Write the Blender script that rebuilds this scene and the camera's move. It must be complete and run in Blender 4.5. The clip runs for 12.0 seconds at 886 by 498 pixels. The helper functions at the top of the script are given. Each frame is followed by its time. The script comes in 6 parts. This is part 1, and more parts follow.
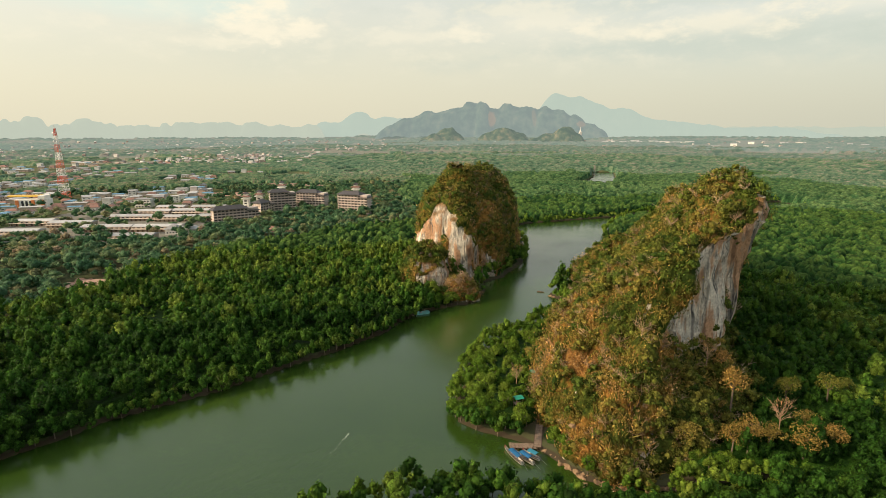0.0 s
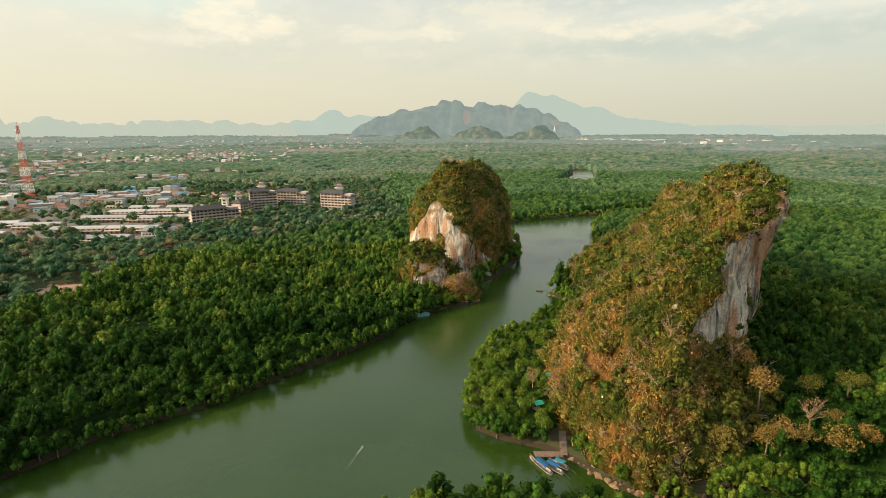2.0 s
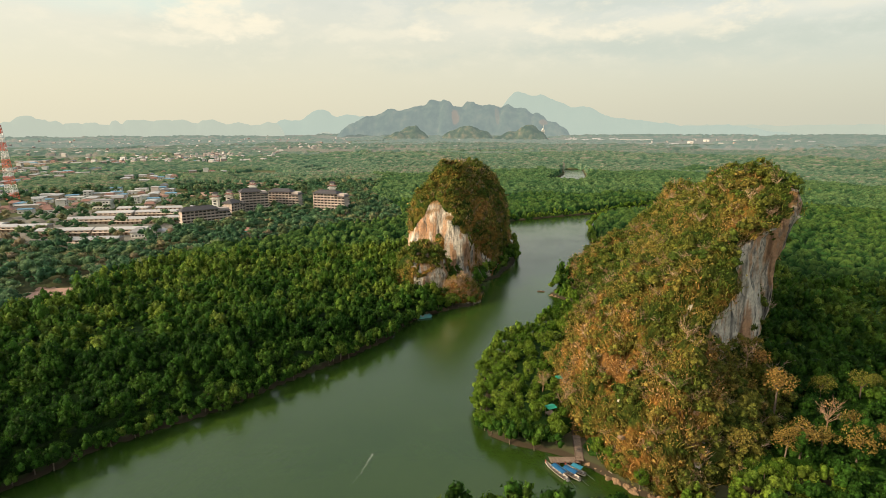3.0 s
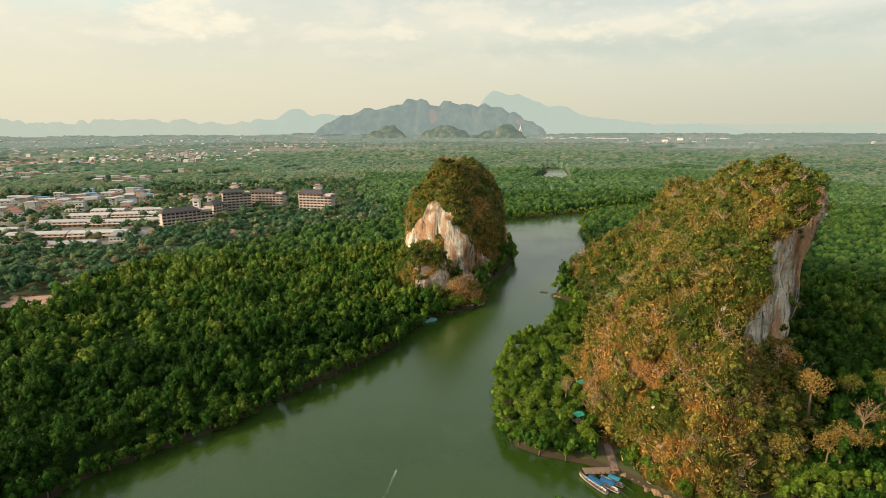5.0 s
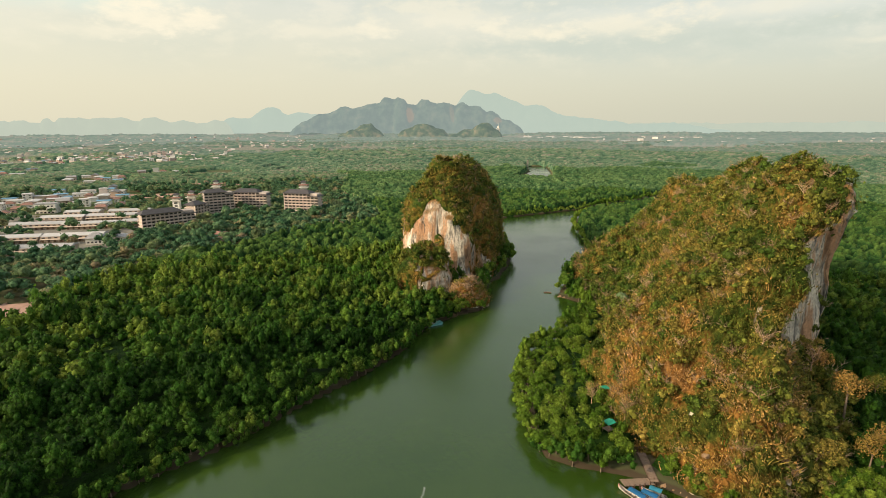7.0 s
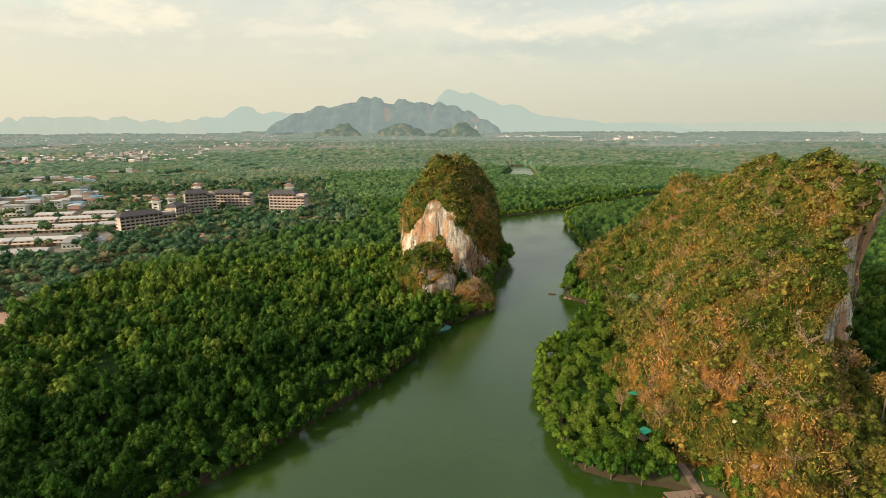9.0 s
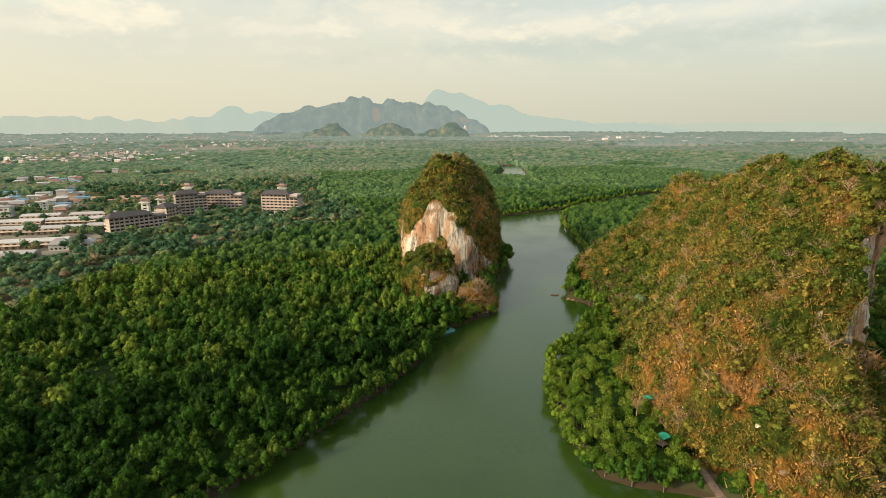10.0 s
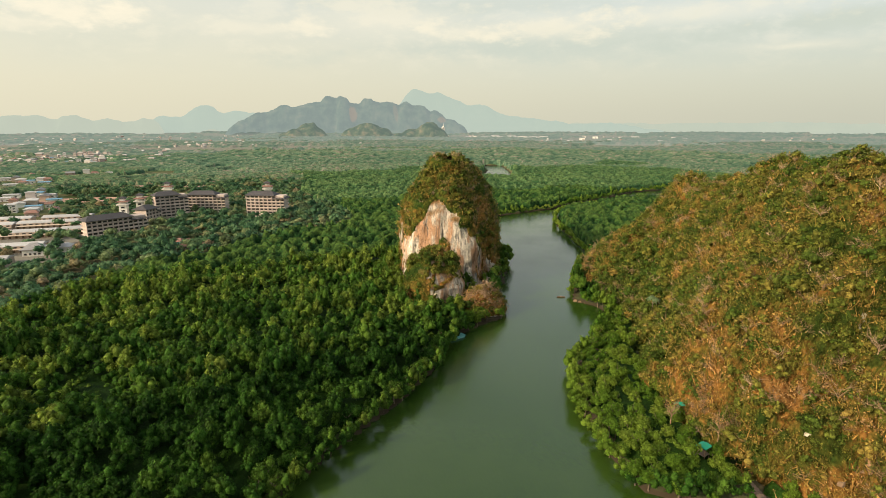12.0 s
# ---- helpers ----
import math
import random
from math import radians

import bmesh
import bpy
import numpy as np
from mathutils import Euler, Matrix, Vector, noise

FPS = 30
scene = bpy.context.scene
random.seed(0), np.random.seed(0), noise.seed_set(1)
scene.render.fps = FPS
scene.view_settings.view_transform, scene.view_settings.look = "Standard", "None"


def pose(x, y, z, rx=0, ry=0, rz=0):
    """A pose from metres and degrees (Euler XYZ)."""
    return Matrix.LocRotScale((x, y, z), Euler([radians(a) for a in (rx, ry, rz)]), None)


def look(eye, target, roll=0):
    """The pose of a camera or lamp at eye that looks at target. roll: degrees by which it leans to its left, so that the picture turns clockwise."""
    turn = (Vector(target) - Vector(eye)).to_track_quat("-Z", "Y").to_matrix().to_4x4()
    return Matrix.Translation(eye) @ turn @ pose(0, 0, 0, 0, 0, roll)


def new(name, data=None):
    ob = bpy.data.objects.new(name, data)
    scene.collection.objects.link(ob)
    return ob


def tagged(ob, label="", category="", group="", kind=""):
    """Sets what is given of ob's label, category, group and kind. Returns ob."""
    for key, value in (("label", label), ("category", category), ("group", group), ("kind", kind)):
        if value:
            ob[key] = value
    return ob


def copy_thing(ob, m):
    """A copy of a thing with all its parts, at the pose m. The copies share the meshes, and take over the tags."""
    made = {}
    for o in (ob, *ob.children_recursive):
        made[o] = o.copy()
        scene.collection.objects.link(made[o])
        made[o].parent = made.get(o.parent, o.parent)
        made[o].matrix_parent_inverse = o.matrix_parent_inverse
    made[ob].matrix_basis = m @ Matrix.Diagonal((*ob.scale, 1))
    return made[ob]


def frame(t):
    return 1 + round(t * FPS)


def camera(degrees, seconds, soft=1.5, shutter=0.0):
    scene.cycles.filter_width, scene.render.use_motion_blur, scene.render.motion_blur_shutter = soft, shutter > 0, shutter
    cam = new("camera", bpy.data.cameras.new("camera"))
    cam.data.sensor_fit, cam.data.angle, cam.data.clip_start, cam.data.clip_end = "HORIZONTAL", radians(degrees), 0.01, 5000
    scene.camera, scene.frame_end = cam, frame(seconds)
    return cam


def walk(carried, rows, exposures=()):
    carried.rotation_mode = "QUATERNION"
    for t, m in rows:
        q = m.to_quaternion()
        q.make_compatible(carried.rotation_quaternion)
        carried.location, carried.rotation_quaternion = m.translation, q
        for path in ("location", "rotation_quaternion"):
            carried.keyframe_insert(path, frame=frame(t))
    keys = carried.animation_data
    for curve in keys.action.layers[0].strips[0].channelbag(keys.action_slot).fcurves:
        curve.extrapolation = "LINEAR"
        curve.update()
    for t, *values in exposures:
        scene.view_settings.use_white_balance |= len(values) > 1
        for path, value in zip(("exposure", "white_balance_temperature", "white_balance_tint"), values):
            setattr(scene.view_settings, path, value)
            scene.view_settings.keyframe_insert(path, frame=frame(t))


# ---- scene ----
cam = camera(80.0, 12.0, soft=0.6)
METRES, EYE, TILT, LEAN, TURN = 113.0, 110.0, -12.8, 0.0, 0.0
ROWS = [
    (0.0, 0.0, 0.0, 0.0, -0.0, 0.0, 0.0),
    (0.5, -0.0332, 0.0233, 0.0007, -0.7, -0.1, 0.14),
    (1.0, -0.067, 0.0464, 0.0018, -1.41, -0.14, 0.31),
    (1.5, -0.1009, 0.0696, 0.0033, -2.12, -0.16, 0.47),
    (2.0, -0.1344, 0.0933, 0.0054, -2.79, -0.17, 0.63),
    (2.5, -0.1679, 0.1172, 0.0078, -3.43, -0.19, 0.78),
    (3.0, -0.2009, 0.1415, 0.0104, -4.05, -0.2, 0.92),
    (5.0, -0.3314, 0.2418, 0.0216, -6.57, -0.32, 1.55),
    (5.5, -0.3632, 0.2681, 0.0242, -7.2, -0.36, 1.68),
    (6.0, -0.3949, 0.2949, 0.0275, -7.83, -0.41, 1.81),
    (6.5, -0.4263, 0.322, 0.0307, -8.45, -0.44, 1.95),
    (7.0, -0.4573, 0.3494, 0.0342, -9.08, -0.5, 2.09),
    (9.0, -0.5809, 0.4635, 0.049, -11.61, -0.64, 2.62),
    (9.5, -0.6109, 0.493, 0.0531, -12.24, -0.68, 2.72),
    (10.0, -0.6407, 0.5229, 0.0576, -12.87, -0.7, 2.83),
    (10.5, -0.6699, 0.5531, 0.0617, -13.49, -0.73, 2.95),
    (11.0, -0.699, 0.5835, 0.0657, -14.12, -0.75, 3.08),
    (11.5, -0.7277, 0.6145, 0.0698, -14.74, -0.78, 3.19),
    (12.0, -0.7559, 0.6458, 0.0738, -15.38, -0.81, 3.32),
]
walk(cam, [(t, pose(0, 0, EYE, TILT, LEAN, TURN) @ pose(METRES * x, METRES * y, METRES * z, 90 + pitch, roll, yaw)) for t, x, y, z, yaw, pitch, roll in ROWS])

# ---- light ----
EXPOSURE = 0.14
SUN_FROM = Vector((-0.95, -0.31, 0.46)).normalized()
scene.view_settings.exposure = EXPOSURE

world = bpy.data.worlds.new("world")
scene.world = world
world.use_nodes = True


def ramp_node(N, stops):
    r = N("ShaderNodeValToRGB")
    el = r.color_ramp.elements
    while len(el) < len(stops):
        el.new(0.5)
    for e, (p, c) in zip(el, stops):
        e.position, e.color = p, (*c, 1)
    return r


def mix_node(N, kind="MIX", fac=0.5):
    m = N("ShaderNodeMix")
    m.data_type, m.blend_type = "RGBA", kind
    m.inputs[0].default_value = fac
    return m


def noise_node(N, L, vec, scale, detail=4, rough=0.55):
    n = N("ShaderNodeTexNoise")
    n.inputs["Scale"].default_value, n.inputs["Detail"].default_value = scale, detail
    n.inputs["Roughness"].default_value = rough
    L(vec, n.inputs["Vector"])
    return n


def build_sky():
    nt = world.node_tree
    nt.nodes.clear()
    N, L = nt.nodes.new, nt.links.new
    out, bg = N("ShaderNodeOutputWorld"), N("ShaderNodeBackground")
    sky = N("ShaderNodeTexSky")
    sky.sky_type, sky.sun_disc = "NISHITA", False
    sky.sun_elevation = math.asin(SUN_FROM.z)
    sky.sun_rotation = math.atan2(SUN_FROM.x, SUN_FROM.y)
    sky.air_density, sky.dust_density, sky.ozone_density = 1.0, 4.0, 1.0
    dim = N("ShaderNodeMix")
    dim.data_type, dim.blend_type = "RGBA", "MULTIPLY"
    dim.inputs[0].default_value = 1.0
    L(sky.outputs[0], dim.inputs[6])
    dim.inputs[7].default_value = (0.34, 0.34, 0.34, 1)
    co = N("ShaderNodeTexCoord")
    sep = N("ShaderNodeSeparateXYZ")
    L(co.outputs["Generated"], sep.inputs[0])
    # haze veil: cream near the sun's side, greyer away from it
    side = N("ShaderNodeVectorMath")
    side.operation = "DOT_PRODUCT"
    side.inputs[1].default_value = (-0.82, 0.57, 0.0)
    L(co.outputs["Generated"], side.inputs[0])
    warm = N("ShaderNodeMapRange")
    warm.inputs[1].default_value, warm.inputs[2].default_value = -0.3, 1.0
    L(side.outputs["Value"], warm.inputs[0])
    veil = N("ShaderNodeMix")
    veil.data_type = "RGBA"
    veil.inputs[6].default_value = (0.575, 0.57, 0.452, 1)
    veil.inputs[7].default_value = (0.775, 0.72, 0.535, 1)
    L(warm.outputs[0], veil.inputs[0])
    high = N("ShaderNodeMapRange")
    high.interpolation_type = "SMOOTHSTEP"
    high.inputs[1].default_value, high.inputs[2].default_value = 0.02, 0.55
    high.inputs[3].default_value, high.inputs[4].default_value = 0.92, 0.48
    L(sep.outputs[2], high.inputs[0])
    base = N("ShaderNodeMix")
    base.data_type = "RGBA"
    L(high.outputs[0], base.inputs[0])
    L(dim.outputs[2], base.inputs[6])
    L(veil.outputs[2], base.inputs[7])
    # clouds, drawn out along the horizon; each bank is a patch of the sky with a billowing edge
    flat = N("ShaderNodeVectorMath")
    flat.operation = "MULTIPLY"
    flat.inputs[1].default_value = (1.0, 1.0, 2.2)
    L(co.outputs["Generated"], flat.inputs[0])
    billow = noise_node(N, L, flat.outputs[0], 13.0, 9, 0.62)
    streaks = noise_node(N, L, flat.outputs[0], 2.6, 7, 0.55)
    fade = N("ShaderNodeMapRange")
    fade.interpolation_type = "SMOOTHSTEP"
    fade.inputs[1].default_value, fade.inputs[2].default_value = 0.06, 0.15
    L(sep.outputs[2], fade.inputs[0])

    def lay(under, amount, tone):
        over = mix_node(N)
        L(amount, over.inputs[0])
        L(under.outputs[2], over.inputs[6])
        over.inputs[7].default_value = (*tone, 1)
        return over

    def bank(cx, cz, wx, wz, most, ragged, soft):
        """How much cloud: 1 in the middle of the bank, its edge broken up by billows."""
        off = N("ShaderNodeVectorMath")
        off.operation = "SUBTRACT"
        off.inputs[1].default_value = (cx, 0, cz)
        L(co.outputs["Generated"], off.inputs[0])
        sc = N("ShaderNodeVectorMath")
        sc.operation = "MULTIPLY"
        sc.inputs[1].default_value = (1 / wx, 0, 1 / wz)
        L(off.outputs[0], sc.inputs[0])
        far = N("ShaderNodeVectorMath")
        far.operation = "LENGTH"
        L(sc.outputs[0], far.inputs[0])
        rag = N("ShaderNodeMath")
        rag.operation = "MULTIPLY_ADD"
        L(billow.outputs[0], rag.inputs[0])
        rag.inputs[1].default_value = ragged
        L(far.outputs["Value"], rag.inputs[2])
        mr = N("ShaderNodeMapRange")
        mr.interpolation_type = "SMOOTHSTEP"
        mid = 1.0 + 0.5 * ragged
        mr.inputs[1].default_value, mr.inputs[2].default_value = mid + soft, mid - soft
        mr.inputs[3].default_value, mr.inputs[4].default_value = 0.0, most
        L(rag.outputs[0], mr.inputs[0])
        return mr.outputs[0]

    def veiled(noise_out, lo, hi, most):
        mr = N("ShaderNodeMapRange")
        mr.interpolation_type = "SMOOTHSTEP"
        mr.inputs[1].default_value, mr.inputs[2].default_value, mr.inputs[4].default_value = lo, hi, most
        L(noise_out, mr.inputs[0])
        amt = N("ShaderNodeMath")
        amt.operation = "MULTIPLY"
        L(mr.outputs[0], amt.inputs[0])
        L(fade.outputs[0], amt.inputs[1])
        return amt.outputs[0]

    GAP, DECK, HEAD = (0.70, 0.80, 0.70), (0.575, 0.62, 0.535), (0.93, 0.85, 0.66)
    under = lay(base, veiled(streaks.outputs[0], 0.44, 0.70, 0.36), DECK)
    under = lay(under, bank(-0.42, 0.205, 0.17, 0.035, 0.65, 0.5, 0.5), GAP)
    under = lay(under, veiled(billow.outputs[0], 0.48, 0.70, 0.26), HEAD)
    for cx, cz, wx, wz, most in ((0.42, 0.131, 0.17, 0.014, 0.75), (0.56, 0.150, 0.20, 0.014, 0.50), (0.80, 0.148, 0.13, 0.014, 0.75), (0.02, 0.112, 0.06, 0.010, 0.30), (0.72, 0.105, 0.16, 0.010, 0.30), (0.30, 0.20, 0.25, 0.012, 0.40)):
        under = lay(under, bank(cx, cz, wx, wz, most, 4.5, 0.95), DECK)
    for cx, cz, wx, wz, most in ((-0.29, 0.166, 0.050, 0.024, 0.80), (-0.285, 0.195, 0.035, 0.020, 0.85), (-0.235, 0.165, 0.035, 0.014, 0.60), (-0.36, 0.140, 0.07, 0.008, 0.45), (-0.07, 0.158, 0.07, 0.010, 0.40), (0.17, 0.178, 0.10, 0.020, 0.50), (0.44, 0.166, 0.08, 0.016, 0.55), (0.30, 0.160, 0.06, 0.012, 0.45), (0.62, 0.175, 0.10, 0.014, 0.45), (0.74, 0.118, 0.04, 0.006, 0.40)):
        under = lay(under, bank(cx, cz, wx, wz, most, 6.5, 0.85), HEAD)
    final = under
    L(final.outputs[2], bg.inputs[0])
    bg.inputs[1].default_value = 1.0
    L(bg.outputs[0], out.inputs[0])


build_sky()
sun = new("sun", bpy.data.lights.new("sun", "SUN"))
sun.data.energy, sun.data.angle, sun.data.color = 4.0, radians(1.5), (1.0, 0.80, 0.54)
sun.matrix_world = look(SUN_FROM * 1000, (0, 0, 0))


# ---- materials ----
def material(name):
    m = bpy.data.materials.new(name)
    m.use_nodes = True
    nt = m.node_tree
    nt.nodes.clear()
    return m, nt, nt.nodes.new, nt.links.new


def foliage(name, stops, leaf_jitter=0.6, through_light=0.32, rough=0.55):
    """Leaves: hue by the tint of each plant, brightness by leaf clump, slow drift over the ground."""
    m, nt, N, L = material(name)
    out, geo, tint = N("ShaderNodeOutputMaterial"), N("ShaderNodeNewGeometry"), N("ShaderNodeAttribute")
    tint.attribute_name = "tint"
    drift = noise_node(N, L, geo.outputs["Position"], 0.016, 3)
    add = N("ShaderNodeMath")
    add.operation = "MULTIPLY_ADD"
    L(drift.outputs[0], add.inputs[0])
    add.inputs[1].default_value = 0.6
    add2 = N("ShaderNodeMath")
    add2.operation = "ADD"
    add2.inputs[1].default_value = -0.3
    L(tint.outputs["Fac"], add2.inputs[0])
    L(add2.outputs[0], add.inputs[2])
    col = ramp_node(N, stops)
    L(add.outputs[0], col.inputs[0])
    jit = N("ShaderNodeMapRange")
    jit.inputs[3].default_value, jit.inputs[4].default_value = 1 - leaf_jitter, 1 + leaf_jitter
    L(geo.outputs["Random Per Island"], jit.inputs[0])
    one = mix_node(N, "MULTIPLY", 1.0)
    L(col.outputs[0], one.inputs[6])
    L(jit.outputs[0], one.inputs[7])
    # single leaves within a clump
    leaf = noise_node(N, L, geo.outputs["Position"], 1.7, 4, 0.75)
    grain = N("ShaderNodeMapRange")
    grain.inputs[1].default_value, grain.inputs[2].default_value = 0.32, 0.68
    grain.inputs[3].default_value, grain.inputs[4].default_value = 0.35, 1.65
    L(leaf.outputs[0], grain.inputs[0])
    val = mix_node(N, "MULTIPLY", 1.0)
    L(one.outputs[2], val.inputs[6])
    L(grain.outputs[0], val.inputs[7])
    b = N("ShaderNodeBsdfPrincipled")
    bump = N("ShaderNodeBump")
    bump.inputs["Strength"].default_value, bump.inputs["Distance"].default_value = 0.8, 0.5
    L(leaf.outputs[0], bump.inputs["Height"])
    L(bump.outputs[0], b.inputs["Normal"])
    b.inputs["Roughness"].default_value = rough
    b.inputs["Specular IOR Level"].default_value = 0.10
    L(val.outputs[2], b.inputs["Base Color"])
    tr = N("ShaderNodeBsdfTranslucent")
    L(val.outputs[2], tr.inputs[0])
    ms = N("ShaderNodeMixShader")
    ms.inputs[0].default_value = through_light
    L(b.outputs[0], ms.inputs[1])
    L(tr.outputs[0], ms.inputs[2])
    L(ms.outputs[0], out.inputs[0])
    return m


def plain(name, colour, rough=0.7, metal=0.0, vary=0.25, scale=0.8, bump=0.0, spec=0.4):
    """Painted, tiled or wooden surface with two scales of wear."""
    m, nt, N, L = material(name)
    out, geo = N("ShaderNodeOutputMaterial"), N("ShaderNodeNewGeometry")
    b = N("ShaderNodeBsdfPrincipled")
    big = noise_node(N, L, geo.outputs["Position"], scale, 5)
    fine = noise_node(N, L, geo.outputs["Position"], scale * 9, 3)
    both = N("ShaderNodeMath")
    both.operation = "ADD"
    L(big.outputs[0], both.inputs[0])
    L(fine.outputs[0], both.inputs[1])
    mr = N("ShaderNodeMapRange")
    mr.inputs[1].default_value, mr.inputs[2].default_value = 0.6, 1.4
    mr.inputs[3].default_value, mr.inputs[4].default_value = 1 - vary, 1 + vary
    L(both.outputs[0], mr.inputs[0])
    v = mix_node(N, "MULTIPLY", 1.0)
    v.inputs[6].default_value = (*colour, 1)
    L(mr.outputs[0], v.inputs[7])
    info = N("ShaderNodeObjectInfo")
    orr = N("ShaderNodeMapRange")
    orr.inputs[3].default_value, orr.inputs[4].default_value = 0.82, 1.14
    L(info.outputs["Random"], orr.inputs[0])
    v2 = mix_node(N, "MULTIPLY", 1.0)
    L(v.outputs[2], v2.inputs[6])
    L(orr.outputs[0], v2.inputs[7])
    L(v2.outputs[2], b.inputs["Base Color"])
    b.inputs["Roughness"].default_value, b.inputs["Metallic"].default_value = rough, metal
    b.inputs["Specular IOR Level"].default_value = spec
    if bump:
        bp = N("ShaderNodeBump")
        bp.inputs["Strength"].default_value, bp.inputs["Distance"].default_value = bump, 0.3
        L(both.outputs[0], bp.inputs["Height"])
        L(bp.outputs[0], b.inputs["Normal"])
    L(b.outputs[0], out.inputs[0])
    return m


def make_rock():
    """Weathered limestone: cream and grey, black and rust streaks running down."""
    m, nt, N, L = material("limestone")
    out, geo = N("ShaderNodeOutputMaterial"), N("ShaderNodeNewGeometry")
    b = N("ShaderNodeBsdfPrincipled")
    mp = N("ShaderNodeMapping")
    mp.inputs["Scale"].default_value = (1, 1, 0.17)
    L(geo.outputs["Position"], mp.inputs[0])
    streak = noise_node(N, L, mp.outputs[0], 0.40, 8, 0.68)
    rust = noise_node(N, L, mp.outputs[0], 0.20, 5)
    blot = noise_node(N, L, geo.outputs["Position"], 0.09, 5)
    fine = noise_node(N, L, geo.outputs["Position"], 0.9, 8, 0.65)
    base = ramp_node(N, [(0.34, (0.08, 0.072, 0.064)), (0.41, (0.34, 0.30, 0.25)), (0.48, (0.70, 0.61, 0.48)), (0.60, (0.88, 0.80, 0.66))])
    L(streak.outputs[0], base.inputs[0])
    rr = N("ShaderNodeMapRange")
    rr.inputs[1].default_value, rr.inputs[2].default_value, rr.inputs[4].default_value = 0.485, 0.555, 0.85
    L(rust.outputs[0], rr.inputs[0])
    mr = mix_node(N)
    L(rr.outputs[0], mr.inputs[0])
    L(base.outputs[0], mr.inputs[6])
    mr.inputs[7].default_value = (0.50, 0.25, 0.115, 1)
    # dark lichen running down in narrow bands
    run = N("ShaderNodeMapping")
    run.inputs["Scale"].default_value = (1, 1, 0.05)
    L(geo.outputs["Position"], run.inputs[0])
    drip = noise_node(N, L, run.outputs[0], 0.36, 6, 0.62)
    dr = N("ShaderNodeMapRange")
    dr.inputs[1].default_value, dr.inputs[2].default_value, dr.inputs[3].default_value, dr.inputs[4].default_value = 0.40, 0.50, 0.48, 1.0
    L(drip.outputs[0], dr.inputs[0])
    md = mix_node(N, "MULTIPLY", 1.0)
    L(mr.outputs[2], md.inputs[6])
    L(dr.outputs[0], md.inputs[7])
    g = N("ShaderNodeMapRange")
    g.inputs[1].default_value, g.inputs[2].default_value, g.inputs[4].default_value = 0.58, 0.70, 0.3
    L(blot.outputs[0], g.inputs[0])
    mg = mix_node(N)
    L(g.outputs[0], mg.inputs[0])
    L(md.outputs[2], mg.inputs[6])
    mg.inputs[7].default_value = (0.19, 0.19, 0.185, 1)
    fr = N("ShaderNodeMapRange")
    fr.inputs[1].default_value, fr.inputs[2].default_value = 0.3, 0.7
    fr.inputs[3].default_value, fr.inputs[4].default_value = 0.62, 1.25
    L(fine.outputs[0], fr.inputs[0])
    mf = mix_node(N, "MULTIPLY", 1.0)
    L(mg.outputs[2], mf.inputs[6])
    L(fr.outputs[0], mf.inputs[7])
    # ledges and gentle slopes hold soil and dry litter
    sep = N("ShaderNodeSeparateXYZ")
    L(geo.outputs["Normal"], sep.inputs[0])
    soil = N("ShaderNodeMapRange")
    soil.inputs[1].default_value, soil.inputs[2].default_value = 0.28, 0.55
    L(sep.outputs[2], soil.inputs[0])
    sc = ramp_node(N, [(0.35, (0.10, 0.075, 0.030)), (0.55, (0.26, 0.14, 0.055)), (0.7, (0.13, 0.13, 0.04))])
    L(fine.outputs[0], sc.inputs[0])
    ml = mix_node(N)
    L(soil.outputs[0], ml.inputs[0])
    L(mf.outputs[2], ml.inputs[6])
    L(sc.outputs[0], ml.inputs[7])
    L(ml.outputs[2], b.inputs["Base Color"])
    b.inputs["Roughness"].default_value = 0.9
    b.inputs["Specular IOR Level"].default_value = 0.2
    bp = N("ShaderNodeBump")
    bp.inputs["Strength"].default_value, bp.inputs["Distance"].default_value = 1.0, 1.4
    ad = N("ShaderNodeMath")
    ad.operation = "ADD"
    L(streak.outputs[0], ad.inputs[0])
    L(fine.outputs[0], ad.inputs[1])
    L(ad.outputs[0], bp.inputs["Height"])
    L(bp.outputs[0], b.inputs["Normal"])
    L(b.outputs[0], out.inputs[0])
    return m


def make_water():
    m, nt, N, L = material("river_water")
    out, geo = N("ShaderNodeOutputMaterial"), N("ShaderNodeNewGeometry")
    b = N("ShaderNodeBsdfPrincipled")
    silt = noise_node(N, L, geo.outputs["Position"], 0.012, 4)
    c = ramp_node(N, [(0.35, (0.022, 0.050, 0.005)), (0.65, (0.034, 0.064, 0.009))])
    L(silt.outputs[0], c.inputs[0])
    L(c.outputs[0], b.inputs["Base Color"])
    wind = noise_node(N, L, geo.outputs["Position"], 0.02, 5, 0.6)
    r = N("ShaderNodeMapRange")
    r.inputs[1].default_value, r.inputs[2].default_value = 0.35, 0.7
    r.inputs[3].default_value, r.inputs[4].default_value = 0.14, 0.26
    L(wind.outputs[0], r.inputs[0])
    L(r.outputs[0], b.inputs["Roughness"])
    b.inputs["IOR"].default_value = 1.54
    mp = N("ShaderNodeMapping")
    mp.inputs["Scale"].default_value = (1.0, 0.45, 1.0)
    mp.inputs["Rotation"].default_value = (0, 0, radians(-25))
    L(geo.outputs["Position"], mp.inputs[0])
    rip = noise_node(N, L, mp.outputs[0], 0.6, 5, 0.65)
    bp = N("ShaderNodeBump")
    bp.inputs["Strength"].default_value, bp.inputs["Distance"].default_value = 0.6, 0.13
    L(rip.outputs[0], bp.inputs["Height"])
    L(bp.outputs[0], b.inputs["Normal"])
    L(b.outputs[0], out.inputs[0])
    return m


